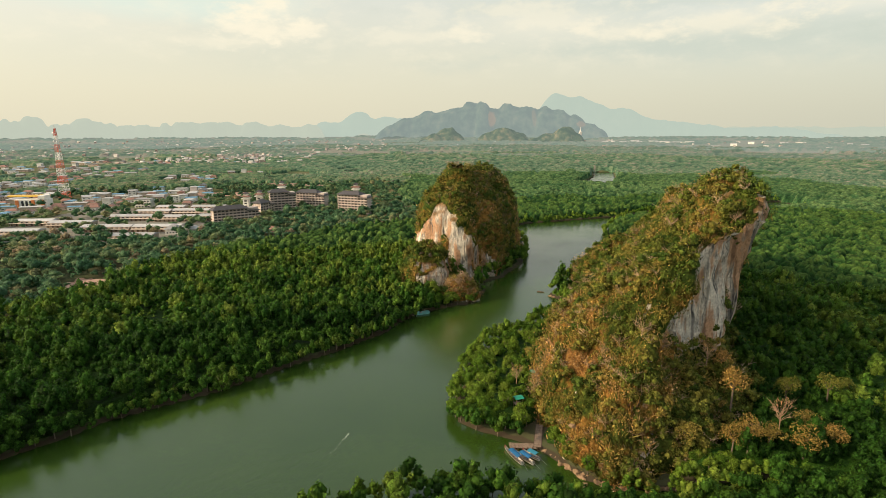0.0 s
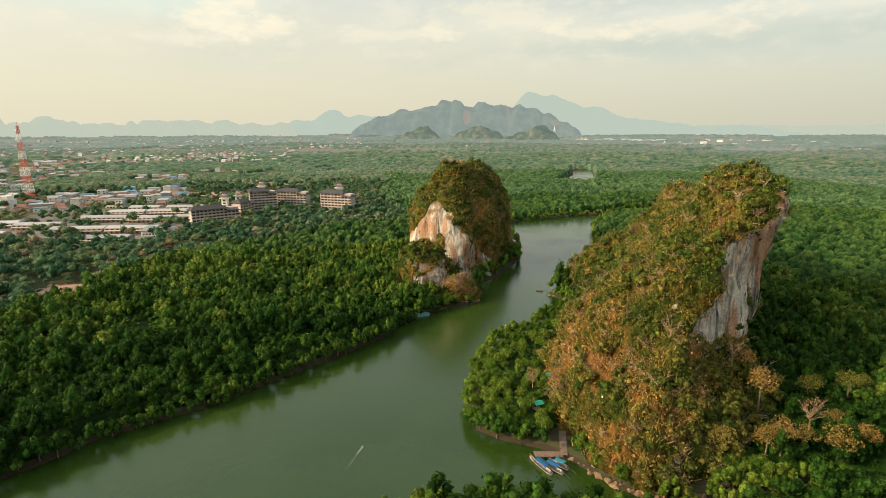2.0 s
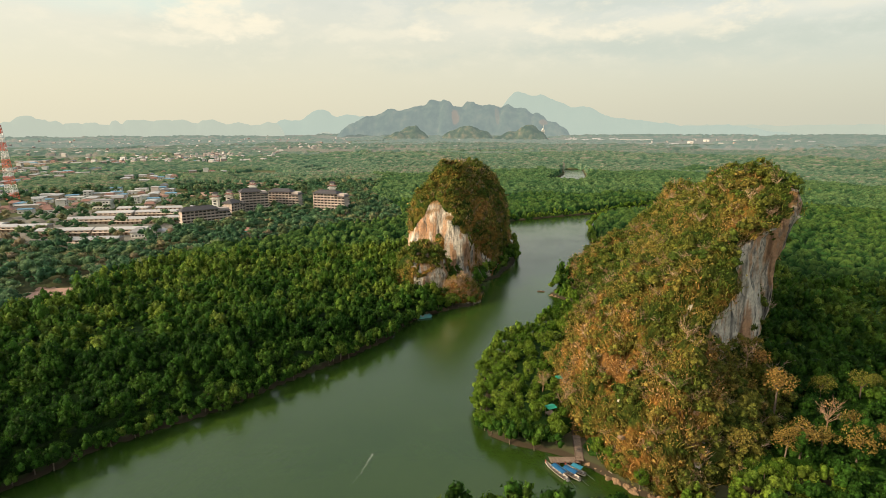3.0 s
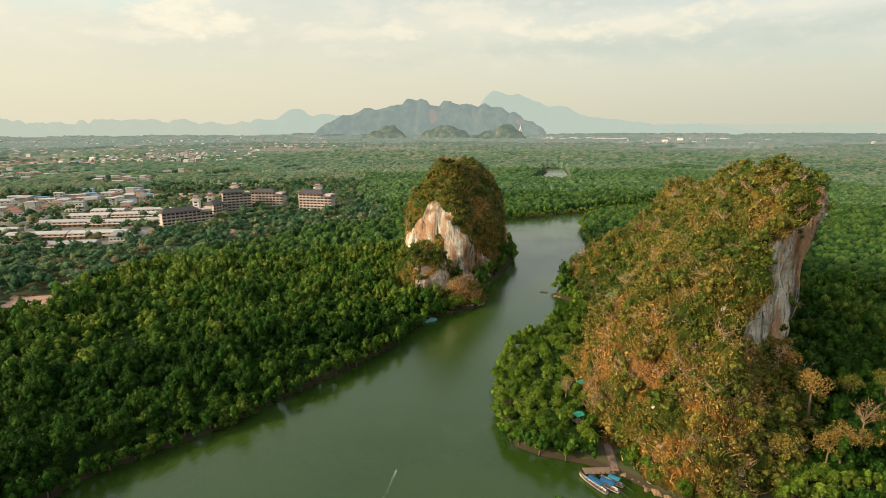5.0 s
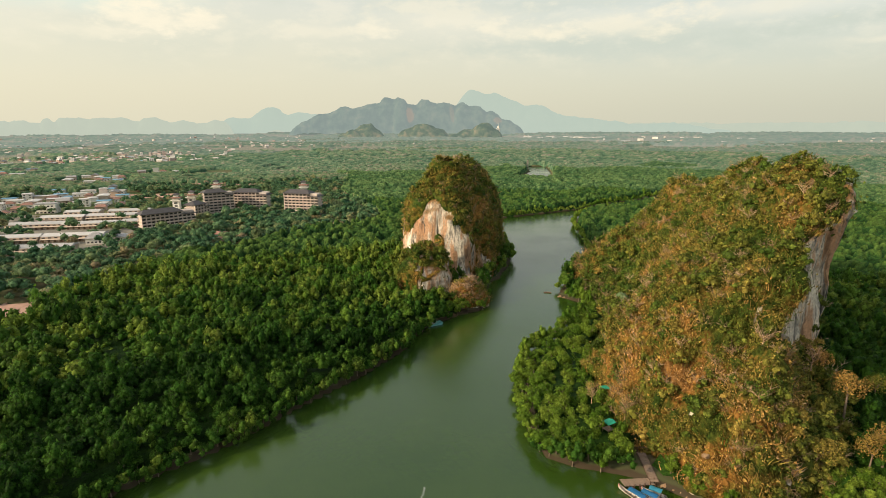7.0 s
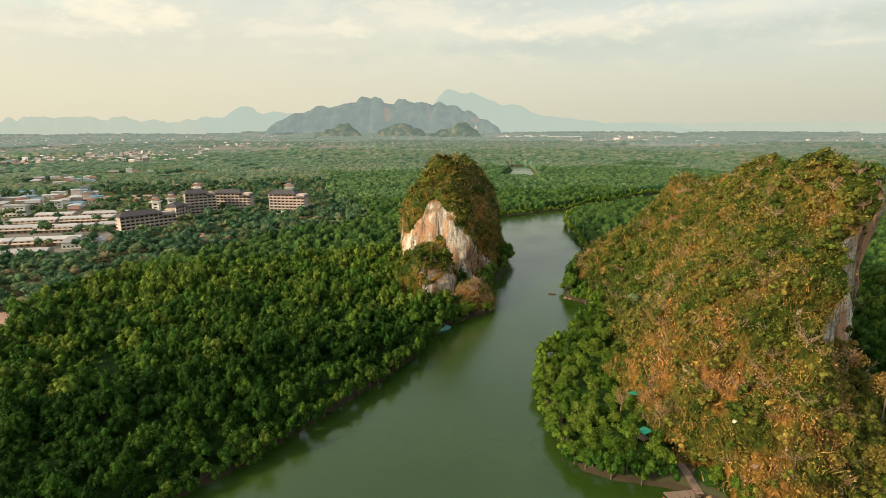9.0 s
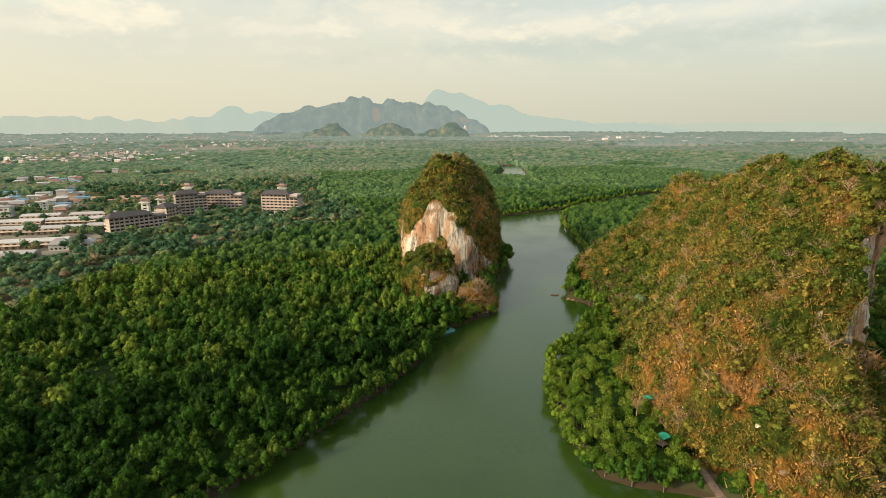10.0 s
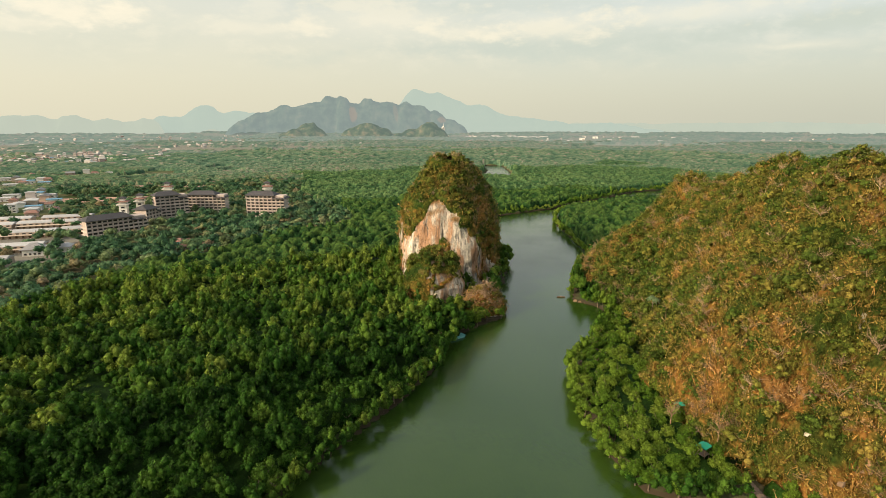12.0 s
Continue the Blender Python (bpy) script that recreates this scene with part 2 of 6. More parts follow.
def make_ground():
    """Mud and leaf litter by the river, dry grass, soil and fields inland."""
    m, nt, N, L = material("soil")
    out, geo = N("ShaderNodeOutputMaterial"), N("ShaderNodeNewGeometry")
    b = N("ShaderNodeBsdfPrincipled")
    big = noise_node(N, L, geo.outputs["Position"], 0.006, 6, 0.6)
    mid = noise_node(N, L, geo.outputs["Position"], 0.05, 6, 0.6)
    c1 = ramp_node(N, [(0.34, (0.040, 0.075, 0.025)), (0.48, (0.070, 0.10, 0.035)), (0.55, (0.18, 0.13, 0.075)), (0.61, (0.065, 0.095, 0.035)), (0.76, (0.14, 0.14, 0.07))])
    L(big.outputs[0], c1.inputs[0])
    c2 = ramp_node(N, [(0.35, (0.035, 0.065, 0.022)), (0.58, (0.085, 0.10, 0.04)), (0.74, (0.20, 0.16, 0.10))])
    L(mid.outputs[0], c2.inputs[0])
    mm = mix_node(N, "MIX", 0.5)
    L(c1.outputs[0], mm.inputs[6])
    L(c2.outputs[0], mm.inputs[7])
    # wet mud below the tide mark
    sep = N("ShaderNodeSeparateXYZ")
    L(geo.outputs["Position"], sep.inputs[0])
    wet = N("ShaderNodeMapRange")
    wet.inputs[1].default_value, wet.inputs[2].default_value = 0.9, 1.6
    L(sep.outputs[2], wet.inputs[0])
    mud = mix_node(N)
    mud.inputs[6].default_value = (0.055, 0.042, 0.026, 1)
    L(wet.outputs[0], mud.inputs[0])
    L(mm.outputs[2], mud.inputs[7])
    L(mud.outputs[2], b.inputs["Base Color"])
    b.inputs["Roughness"].default_value = 0.95
    b.inputs["Specular IOR Level"].default_value = 0.1
    L(b.outputs[0], out.inputs[0])
    return m


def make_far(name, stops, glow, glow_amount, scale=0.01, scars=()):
    """Distant hills so far that they do not shift; kilometres of haze are mixed in as emission."""
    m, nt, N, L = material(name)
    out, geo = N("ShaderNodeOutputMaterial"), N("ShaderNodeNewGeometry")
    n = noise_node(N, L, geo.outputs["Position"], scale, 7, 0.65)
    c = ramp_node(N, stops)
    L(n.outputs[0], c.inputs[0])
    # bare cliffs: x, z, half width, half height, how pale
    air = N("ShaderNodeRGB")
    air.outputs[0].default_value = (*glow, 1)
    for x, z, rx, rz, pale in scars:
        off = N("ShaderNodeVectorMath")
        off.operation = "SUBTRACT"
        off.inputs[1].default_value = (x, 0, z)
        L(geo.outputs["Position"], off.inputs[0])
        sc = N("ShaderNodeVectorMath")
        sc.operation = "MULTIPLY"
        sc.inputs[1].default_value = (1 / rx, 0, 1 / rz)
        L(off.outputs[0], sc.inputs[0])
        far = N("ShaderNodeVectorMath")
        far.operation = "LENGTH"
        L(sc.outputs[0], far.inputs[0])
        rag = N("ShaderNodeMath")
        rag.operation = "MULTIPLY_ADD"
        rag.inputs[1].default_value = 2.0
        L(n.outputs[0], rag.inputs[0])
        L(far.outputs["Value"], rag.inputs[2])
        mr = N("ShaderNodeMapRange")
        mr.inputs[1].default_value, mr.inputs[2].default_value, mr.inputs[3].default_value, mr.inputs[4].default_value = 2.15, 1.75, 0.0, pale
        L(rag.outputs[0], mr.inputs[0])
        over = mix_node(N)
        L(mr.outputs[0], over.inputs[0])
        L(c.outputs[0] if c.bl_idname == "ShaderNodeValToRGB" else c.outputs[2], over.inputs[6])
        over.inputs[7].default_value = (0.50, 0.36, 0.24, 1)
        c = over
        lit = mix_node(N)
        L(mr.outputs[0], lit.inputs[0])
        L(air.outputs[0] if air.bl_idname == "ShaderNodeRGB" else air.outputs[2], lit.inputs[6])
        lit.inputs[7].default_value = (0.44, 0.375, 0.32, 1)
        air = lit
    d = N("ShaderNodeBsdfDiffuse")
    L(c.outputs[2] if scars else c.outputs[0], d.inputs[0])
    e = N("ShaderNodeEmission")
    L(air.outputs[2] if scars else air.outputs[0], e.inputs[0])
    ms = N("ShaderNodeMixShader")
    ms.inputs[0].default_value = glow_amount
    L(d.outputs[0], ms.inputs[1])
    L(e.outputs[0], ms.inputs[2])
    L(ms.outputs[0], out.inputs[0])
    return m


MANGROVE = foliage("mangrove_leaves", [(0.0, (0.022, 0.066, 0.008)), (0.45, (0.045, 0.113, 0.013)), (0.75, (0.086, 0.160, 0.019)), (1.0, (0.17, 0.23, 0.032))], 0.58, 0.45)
# lit copy of the mangrove leaves: sunlight on the fringe is in its colour
FRINGE = foliage("sun_tinted_mangrove_leaves", [(0.0, (0.048, 0.122, 0.010)), (0.45, (0.115, 0.198, 0.019)), (0.75, (0.165, 0.24, 0.027)), (1.0, (0.22, 0.28, 0.04))], 0.45, 0.42)
# inland greens carry extra blue, as haze put into the leaf colour
INLAND = foliage("inland_leaves", [(0.0, (0.044, 0.110, 0.050)), (0.45, (0.090, 0.168, 0.074)), (0.72, (0.17, 0.21, 0.088)), (0.88, (0.25, 0.21, 0.11)), (1.0, (0.32, 0.24, 0.15))], 0.4)
SCRUB = foliage("cliff_scrub_leaves", [(0.0, (0.070, 0.116, 0.016)), (0.30, (0.178, 0.176, 0.030)), (0.52, (0.290, 0.205, 0.048)), (0.78, (0.42, 0.240, 0.068)), (1.0, (0.45, 0.275, 0.120))], 0.6)
DRYTWIG = foliage("dry_twigs", [(0.0, (0.22, 0.145, 0.080)), (0.5, (0.34, 0.225, 0.130)), (1.0, (0.48, 0.34, 0.22))], 0.3, 0.0, 0.8)
BARK = plain("bark", (0.16, 0.12, 0.085), 0.9, vary=0.4, scale=2.0)
ROCK, WATER, SOIL = make_rock(), make_water(), make_ground()


# ---- mesh helpers ----
def mesh_from(name, verts, faces, mat, smooth=False, tint=None):
    """A mesh from arrays: verts (n, 3), faces (k, 3) or (k, 4), and the tint of each vertex."""
    verts, faces = np.asarray(verts, np.float32), np.asarray(faces, np.int32)
    me = bpy.data.meshes.new(name)
    k, c = faces.shape
    me.vertices.add(len(verts))
    me.vertices.foreach_set("co", verts.ravel())
    me.loops.add(k * c)
    me.loops.foreach_set("vertex_index", faces.ravel())
    me.polygons.add(k)
    me.polygons.foreach_set("loop_start", np.arange(0, k * c, c, dtype=np.int32))
    if smooth:
        me.polygons.foreach_set("use_smooth", np.ones(k, bool))
    if tint is not None:
        at = me.attributes.new("tint", "FLOAT", "POINT")
        at.data.foreach_set("value", np.asarray(tint, np.float32))
    me.materials.append(mat)
    me.update()
    return me


def grid_faces(nu, nv, wrap=False):
    """Quads of a grid of nu x nv vertices, index = u * nv + v; wrap closes it along v."""
    u, v = np.meshgrid(np.arange(nu - 1), np.arange(nv if wrap else nv - 1), indexing="ij")
    w = (v + 1) % nv
    return np.stack([u * nv + v, u * nv + w, (u + 1) * nv + w, (u + 1) * nv + v], -1).reshape(-1, 4)


def hash2(i, j, k=0):
    h = np.sin(i * 127.1 + j * 311.7 + k * 74.7) * 43758.5453
    return h - np.floor(h)


def value_noise(x, y, seed=0):
    xi, yi = np.floor(x), np.floor(y)
    fx, fy = x - xi, y - yi
    fx, fy = fx * fx * (3 - 2 * fx), fy * fy * (3 - 2 * fy)
    a, b = hash2(xi, yi, seed), hash2(xi + 1, yi, seed)
    c, d = hash2(xi, yi + 1, seed), hash2(xi + 1, yi + 1, seed)
    return (a * (1 - fx) + b * fx) * (1 - fy) + (c * (1 - fx) + d * fx) * fy


def fractal(x, y, octaves=4, seed=0):
    out, amp = 0, 0.5
    for k in range(octaves):
        out = out + amp * value_noise(x * 2**k, y * 2**k, seed + k * 13)
        amp *= 0.5
    return out / (1 - 0.5**octaves)


def crown_domes(x, y, size, seed=0):
    """Crowns as domes round scattered centres: height 0..1 and a random value of the nearest crown."""
    gx, gy = x / size, y / size
    xi, yi = np.floor(gx), np.floor(gy)
    best, who = np.full(np.shape(x), 9.0), np.zeros(np.shape(x))
    for dx in (-1, 0, 1):
        for dy in (-1, 0, 1):
            cx, cy = xi + dx, yi + dy
            px, py = cx + 0.15 + 0.7 * hash2(cx, cy, seed), cy + 0.15 + 0.7 * hash2(cx, cy, seed + 5)
            r = 0.75 + 0.5 * hash2(cx, cy, seed + 9)
            d = np.hypot(gx - px, gy - py) / r
            near = d < best
            best, who = np.where(near, d, best), np.where(near, hash2(cx, cy, seed + 3), who)
    return np.sqrt(np.clip(1 - best * best, 0, 1)), who


# ---- the river's plan ----
LEFT_BANK = [(-620, -300), (-300, 20), (-205, 110), (-150, 158), (-128, 184), (-94, 209), (-75, 229), (-53, 251), (-32, 274), (-25, 290),
             (-15, 305), (4, 318), (20, 326), (28, 345), (30, 374), (46, 386), (66, 430), (76, 480), (80, 540), (70, 590), (99, 622),
             (149, 642), (225, 672), (256, 695), (340, 740), (430, 795), (520, 815)]
RIGHT_BANK = [(525, 745), (440, 702), (310, 680), (238, 652), (200, 610), (177, 565), (160, 500), (139, 436), (124, 414), (100, 388),
              (80, 356), (72, 342), (78, 330), (80, 312), (68, 298), (45, 276), (25, 259), (12, 230), (6, 204), (5, 184), (14, 177),
              (28, 171), (38, 161), (45, 150), (56, 144), (72, 144), (100, 149), (112, 147), (112, 141), (90, 136), (60, 131), (38, 131),
              (20, 140), (-10, 141), (-35, 128), (-60, 60), (-120, -60), (-280, -320)]
RIVER = np.array(LEFT_BANK + RIGHT_BANK, float)
BEND = np.array([(262, 1048), (318, 1012), (385, 1180), (445, 1385), (392, 1395), (352, 1250)], float)


def inland(x, y, poly):
    """Metres from the water's edge: positive on land."""
    a, b = poly, np.roll(poly, -1, 0)
    best, inside = np.full(np.shape(x), 1e9), np.zeros(np.shape(x), bool)
    for (ax, ay), (bx, by) in zip(a, b):
        ex, ey = bx - ax, by - ay
        t = np.clip(((x - ax) * ex + (y - ay) * ey) / (ex * ex + ey * ey), 0, 1)
        best = np.minimum(best, np.hypot(x - ax - t * ex, y - ay - t * ey))
        if ay != by:
            cross = ((ay > y) != (by > y)) & (x < ex * (y - ay) / (by - ay) + ax)
            inside ^= cross
    return np.where(inside, -best, best)


def shore(x, y):
    return np.minimum(inland(x, y, RIVER), inland(x, y, BEND))


def rise(x, y):
    """The plain is level by the river and climbs slowly towards the far hills."""
    r = np.hypot(x + 44, y - 31)
    return 45 * np.clip((r - 2000) / 2850, 0, 1.2) ** 2.0 + 3.0 * np.clip((r - 500) / 600, 0, 1)


def land_height(x, y):
    wob = 2 * (value_noise(x * 0.06, y * 0.06, 3) - 0.5)
    d = shore(x, y) + wob
    return np.clip(d * 1.3, -3.0, 1.3) + np.where(d > 0, rise(x, y), 0)


def spread(lo, hi, fine, a, b, grow=1.09):
    """Grid lines: even between a and b, growing outwards to lo and hi."""
    mid = list(np.arange(a, b + fine, fine))
    s = fine
    while mid[-1] < hi:
        s *= grow
        mid.append(mid[-1] + s)
    s = fine
    while mid[0] > lo:
        s *= grow
        mid.insert(0, mid[0] - s)
    return np.array(mid)


def build_ground():
    gx, gy = spread(-5600, 5600, 3.5, -220, 150, 1.08), spread(-2500, 5600, 3.5, 110, 430, 1.08)
    # closer lines round the far bend of the river, and where the river leaves the view
    gx = np.union1d(gx, np.concatenate([np.arange(255, 455, 6.0), np.arange(160, 256, 6.0), np.arange(455, 540, 9.0)]))
    gy = np.union1d(gy, np.concatenate([np.arange(1005, 1400, 9.0), np.arange(436, 820, 7.0)]))
    X, Y = np.meshgrid(gx, gy, indexing="ij")
    Z = land_height(X, Y)
    me = mesh_from("ground", np.stack([X, Y, Z], -1).reshape(-1, 3), grid_faces(len(gx), len(gy))[:, ::-1], SOIL, True)
    tagged(new("ground", me), "muddy river banks and dry flat land reaching the hills", "ground", kind="structure")
    gx, gy = np.arange(-700, 1001, 50.0), np.arange(-400, 1500, 50.0)
    X, Y = np.meshgrid(gx, gy, indexing="ij")
    me = mesh_from("water", np.stack([X, Y, 0 * X], -1).reshape(-1, 3), grid_faces(len(gx), len(gy))[:, ::-1], WATER, True)
    tagged(new("water", me), "murky green river with small ripples", "river", kind="structure")


build_ground()

# ---- the two limestone rocks ----
# along the large rock: y, west foot x, crest x, crest z, cliff foot x, cliff foot z, east foot x
RIDGE = [(143, 52, 60, 1, 66, 0, 70), (152, 45, 60, 16, 72, 5, 84), (162, 42, 66, 30, 84, 10, 100), (174, 39.5, 76, 44, 90, 20, 114),
         (183, 37, 88, 60, 94, 22, 122), (188, 33, 99, 74, 99, 22, 126), (192, 33, 113, 80, 103, 22, 129), (197, 34, 122, 83, 105, 22, 132),
         (210, 37, 125, 90, 109, 22, 138), (231, 42, 128, 93, 114, 22, 144),
         (260, 54, 139, 90, 123, 25, 158), (290, 74, 150, 86, 136, 23, 170), (320, 82, 160, 79, 148, 20, 178), (350, 85, 167, 71, 160, 17, 186),
         (374, 93, 168, 65, 168, 14, 192)]
RIDGE_END = [(398, 110, 166, 40, 174, 10, 195), (414, 126, 160, 18, 176, 5, 190), (425, 137, 158, 0, 175, 0, 186)]
# height up the west slope, as shares of the way to the crest: the bulging south part, the hollow middle, the spur in the north
SLOPES = [(225, (0, .04, .16, .30, .50, .66, .76, .86, .97), (0, .06, .33, .47, .65, .81, .90, .955, .985)),
          (262, (0, .06, .25, .42, .50, .58, .70, .85, .96), (0, .05, .16, .34, .50, .62, .75, .90, .985)),
          (325, (0, .06, .25, .42, .50, .58, .70, .85, .96), (0, .05, .18, .36, .48, .58, .72, .88, .985)),
          (362, (0, .05, .20, .42, .55, .68, .80, .93, .97), (0, .10, .34, .54, .57, .64, .78, .97, .985))]
ROCK_NOISE = 17.0


def push(P, Nn, amount, scale, seed, upright=0.45):
    """Move points along their normals by ridged noise with upright flutes."""
    out = np.empty(len(P))
    for i, (x, y, z) in enumerate(P):
        v = Vector((x * scale, y * scale, z * scale * upright + seed))
        out[i] = noise.fractal(v, 0.8, 2.1, 5) * amount
    return P + Nn * out[:, None]


def grid_normals(P, nu, nv, wrap=False):
    G = P.reshape(nu, nv, 3)
    du = np.gradient(G, axis=0)
    if wrap:
        dv = (np.roll(G, -1, 1) - np.roll(G, 1, 1)) / 2
    else:
        dv = np.gradient(G, axis=1)
    n = np.cross(du, dv)
    n /= np.linalg.norm(n, axis=-1, keepdims=True) + 1e-9
    return n.reshape(-1, 3)


def build_large_rock():
    T = np.array(RIDGE + RIDGE_END, float)
    ys = np.concatenate([np.arange(143, 170, 1.35), np.arange(170, 206, 0.55), np.arange(206, 425.6, 1.5)])
    cols = [np.interp(ys, T[:, 0], T[:, k]) for k in range(1, 7)]
    ker = np.ones(3) / 3
    cols = [np.convolve(np.pad(c, 1, "edge"), ker, "valid") for c in cols]
    xw, xc, zc, xe, ze, xg = cols
    zc = zc - np.interp(ys, [150, 190, 320, 380], [0, 4.0, 4.2, 1.5])
    nv = 96
    V = np.zeros((len(ys), nv, 3))
    s = np.linspace(0, 1, nv)
    for i, y in enumerate(ys):
        # west slope, crest edge, overhanging cliff, talus
        k = np.array([0, 0.04, 0.14, 0.22, 0.32, 0.40, 0.46, 0.52, 0.57, 0.60, 0.66, 0.72, 0.82, 0.90, 1.0])
        w = xc[i] - xw[i]
        at = [q[0] for q in SLOPES]
        us = [np.interp(y, at, [q[1][j] for q in SLOPES]) for j in range(9)]
        hs = [np.interp(y, at, [q[2][j] for q in SLOPES]) for j in range(9)]
        px = [xw[i] + u * w for u in us] + [xc[i], xc[i] - 0.10 * (xc[i] - xe[i]), xc[i] - 0.45 * (xc[i] - xe[i]), xe[i], 0.6 * xe[i] + 0.4 * xg[i], xg[i]]
        pz = [-2] + [h * zc[i] for h in hs[1:]] + [0.955 * zc[i], 0.86 * zc[i], 0.42 * zc[i] + 0.5 * ze[i], ze[i], 0.5 * ze[i], -2]
        V[i, :, 0], V[i, :, 2], V[i, :, 1] = np.interp(s, k, px), np.interp(s, k, pz), y
    P = V.reshape(-1, 3)
    n = -grid_normals(P, len(ys), nv)
    if n[(len(ys) // 2) * nv + 20, 2] < 0:
        n = -n
    P = push(P, n, 3.2, 0.034, ROCK_NOISE)
    P = push(P, n, 2.6, 0.12, 3.0, 0.22)
    P = push(P, n, 1.5, 0.34, 9.0, 0.12)
    P = push(P, n, 2.4, 0.07, 23.0, 0.2)
    F = grid_faces(len(ys), nv)
    return P, F, n


def build_tower_rock(cx, cy, rings, turn, seed, nseg=110, big=4.0, rz=1.6):
    """A rock stack from rings of z, half width, half depth, shift x, shift y."""
    R = np.array(rings, float)
    zs = np.arange(R[0, 0], R[-1, 0] + 0.01, rz)
    hw, hd, sx, sy = (np.interp(zs, R[:, 0], R[:, k]) for k in range(1, 5))
    th = np.linspace(0, 2 * np.pi, nseg, endpoint=False)
    c, s_ = np.cos(th), np.sin(th)
    q = 0.72
    ex, ey = np.sign(c) * np.abs(c) ** q, np.sign(s_) * np.abs(s_) ** q
    a, b = np.cos(radians(turn)), np.sin(radians(turn))
    X, Y = hw[:, None] * ex, hd[:, None] * ey
    V = np.stack([cx + sx[:, None] + a * X - b * Y, cy + sy[:, None] + b * X + a * Y, np.repeat(zs[:, None], nseg, 1)], -1)
    P = V.reshape(-1, 3)
    n = grid_normals(P, len(zs), nseg, True)
    out = P - np.array([cx, cy, R[:, 0].mean()])
    if (n * out).sum() < 0:
        n = -n
    P = push(P, n, big, 0.045, seed)
    P = push(P, n, big * 0.7, 0.15, seed + 4, 0.2)
    return P, grid_faces(len(zs), nseg, True), n


def rock_object(name, P, F, label):
    me = mesh_from(name, P, F, ROCK, True)
    bm = bmesh.new()
    bm.from_mesh(me)
    bmesh.ops.recalc_face_normals(bm, faces=bm.faces)
    bm.to_mesh(me)
    bm.free()
    me.polygons.foreach_set("use_smooth", np.ones(len(me.polygons), bool))
    return tagged(new(name, me), label, "rock")


LARGE = build_large_rock()
SMALL = build_tower_rock(24, 436, [(-3, 34, 64, 0, 0), (6, 34, 66, 0, 0), (14, 32, 64, 0, 0), (28, 33, 66, -1, 0), (45, 28, 64, -1, 1), (54, 24, 61, -1, 3), (62, 19, 57, 0, 6),
                                   (68, 14, 49, 0, 6), (73, 10, 37, -2, 0), (77, 7.5, 23, -7, -11), (80, 5, 11, -10, -24), (81.5, 0.4, 1, -11, -27)], -24, 31.0, 120, 3.4)
SHOULDER = build_tower_rock(-10, 350, [(-3, 15, 13, 0, 0), (6, 14, 12, -1, 0), (15, 15, 14, -1, 1), (24, 13, 12, -1, 2), (30, 7, 7, -1, 3), (32.5, 0.4, 0.4, -1, 3)], 15, 47.0, 60, 2.0, 1.1)
ISLET = build_tower_rock(11, 333, [(-2, 12.5, 8, 0, 0), (2, 12, 7.5, 0, 0), (6, 10, 6.5, 0, 1), (11, 6, 4.5, 0, 1), (14, 0.3, 0.3, 0, 1)], 12, 53.0, 48, 1.4, 0.9)
ridge = tagged(new("limestone_ridge"), "towering limestone ridge with overhanging streaked cliff, covered in dry scrub", "rock")
column = LARGE[1][:, 0] % 96
for piece, chosen, words in (("slope", column < 55, ""), ("cliff_face", (column >= 55) & (column < 80), "bare overhanging cliff, grey and rust streaked"), ("talus", column >= 80, "")):
    ob = rock_object(piece, LARGE[0], LARGE[1][chosen], "")
    ob.parent = ridge
    if words:
        tagged(ob, words)
    del ob["category"]
rock_object("limestone_rock", SMALL[0], SMALL[1], "limestone stack by the river with pale sunlit cliff face")
rock_object("rock_outcrop", SHOULDER[0], SHOULDER[1], "low grey limestone outcrop at the foot of the stack")
rock_object("rock_islet", ISLET[0], ISLET[1], "small rocky islet overgrown with dry bushes")

# ---- plants ----
rng = np.random.default_rng(7)


def leaf_cards(centres, outward, size, rs, droop=0.5):
    """A small pointed leaf clump at each centre, facing roughly outwards."""
    n = len(centres)
    d = outward + rs.normal(0, droop, (n, 3))
    d /= np.linalg.norm(d, axis=1, keepdims=True) + 1e-9
    a = np.cross(d, rs.normal(0, 1, (n, 3)))
    a /= np.linalg.norm(a, axis=1, keepdims=True) + 1e-9
    b = np.cross(d, a)
    s = (size * rs.uniform(0.6, 1.3, (n, 1)))
    bend = d * s * rs.uniform(-0.1, 0.45, (n, 1))
    q = np.stack([centres - a * s - b * s * 0.45, centres + a * s - b * s * 0.55 + bend * 0.5, centres + b * s * 1.1 - bend], 1)
    return q.reshape(-1, 3), np.arange(3 * n).reshape(n, 3)


# a rough eight-sided ball: the shaded mass of twigs and leaves inside a lobe
CORE_V = np.array([(math.cos(a) * c, math.sin(a) * c, s) for s, c in ((-0.6, 0.7), (0.25, 0.95)) for a in np.arange(5) * 1.2566 + (0.6 if s > 0 else 0)] + [(0, 0, 0.95)])
CORE_F = np.array([(k, (k + 1) % 5, 5 + k) for k in range(5)] + [((k + 1) % 5, 5 + (k + 1) % 5, 5 + k) for k in range(5)] + [(5 + k, 5 + (k + 1) % 5, 10) for k in range(5)])


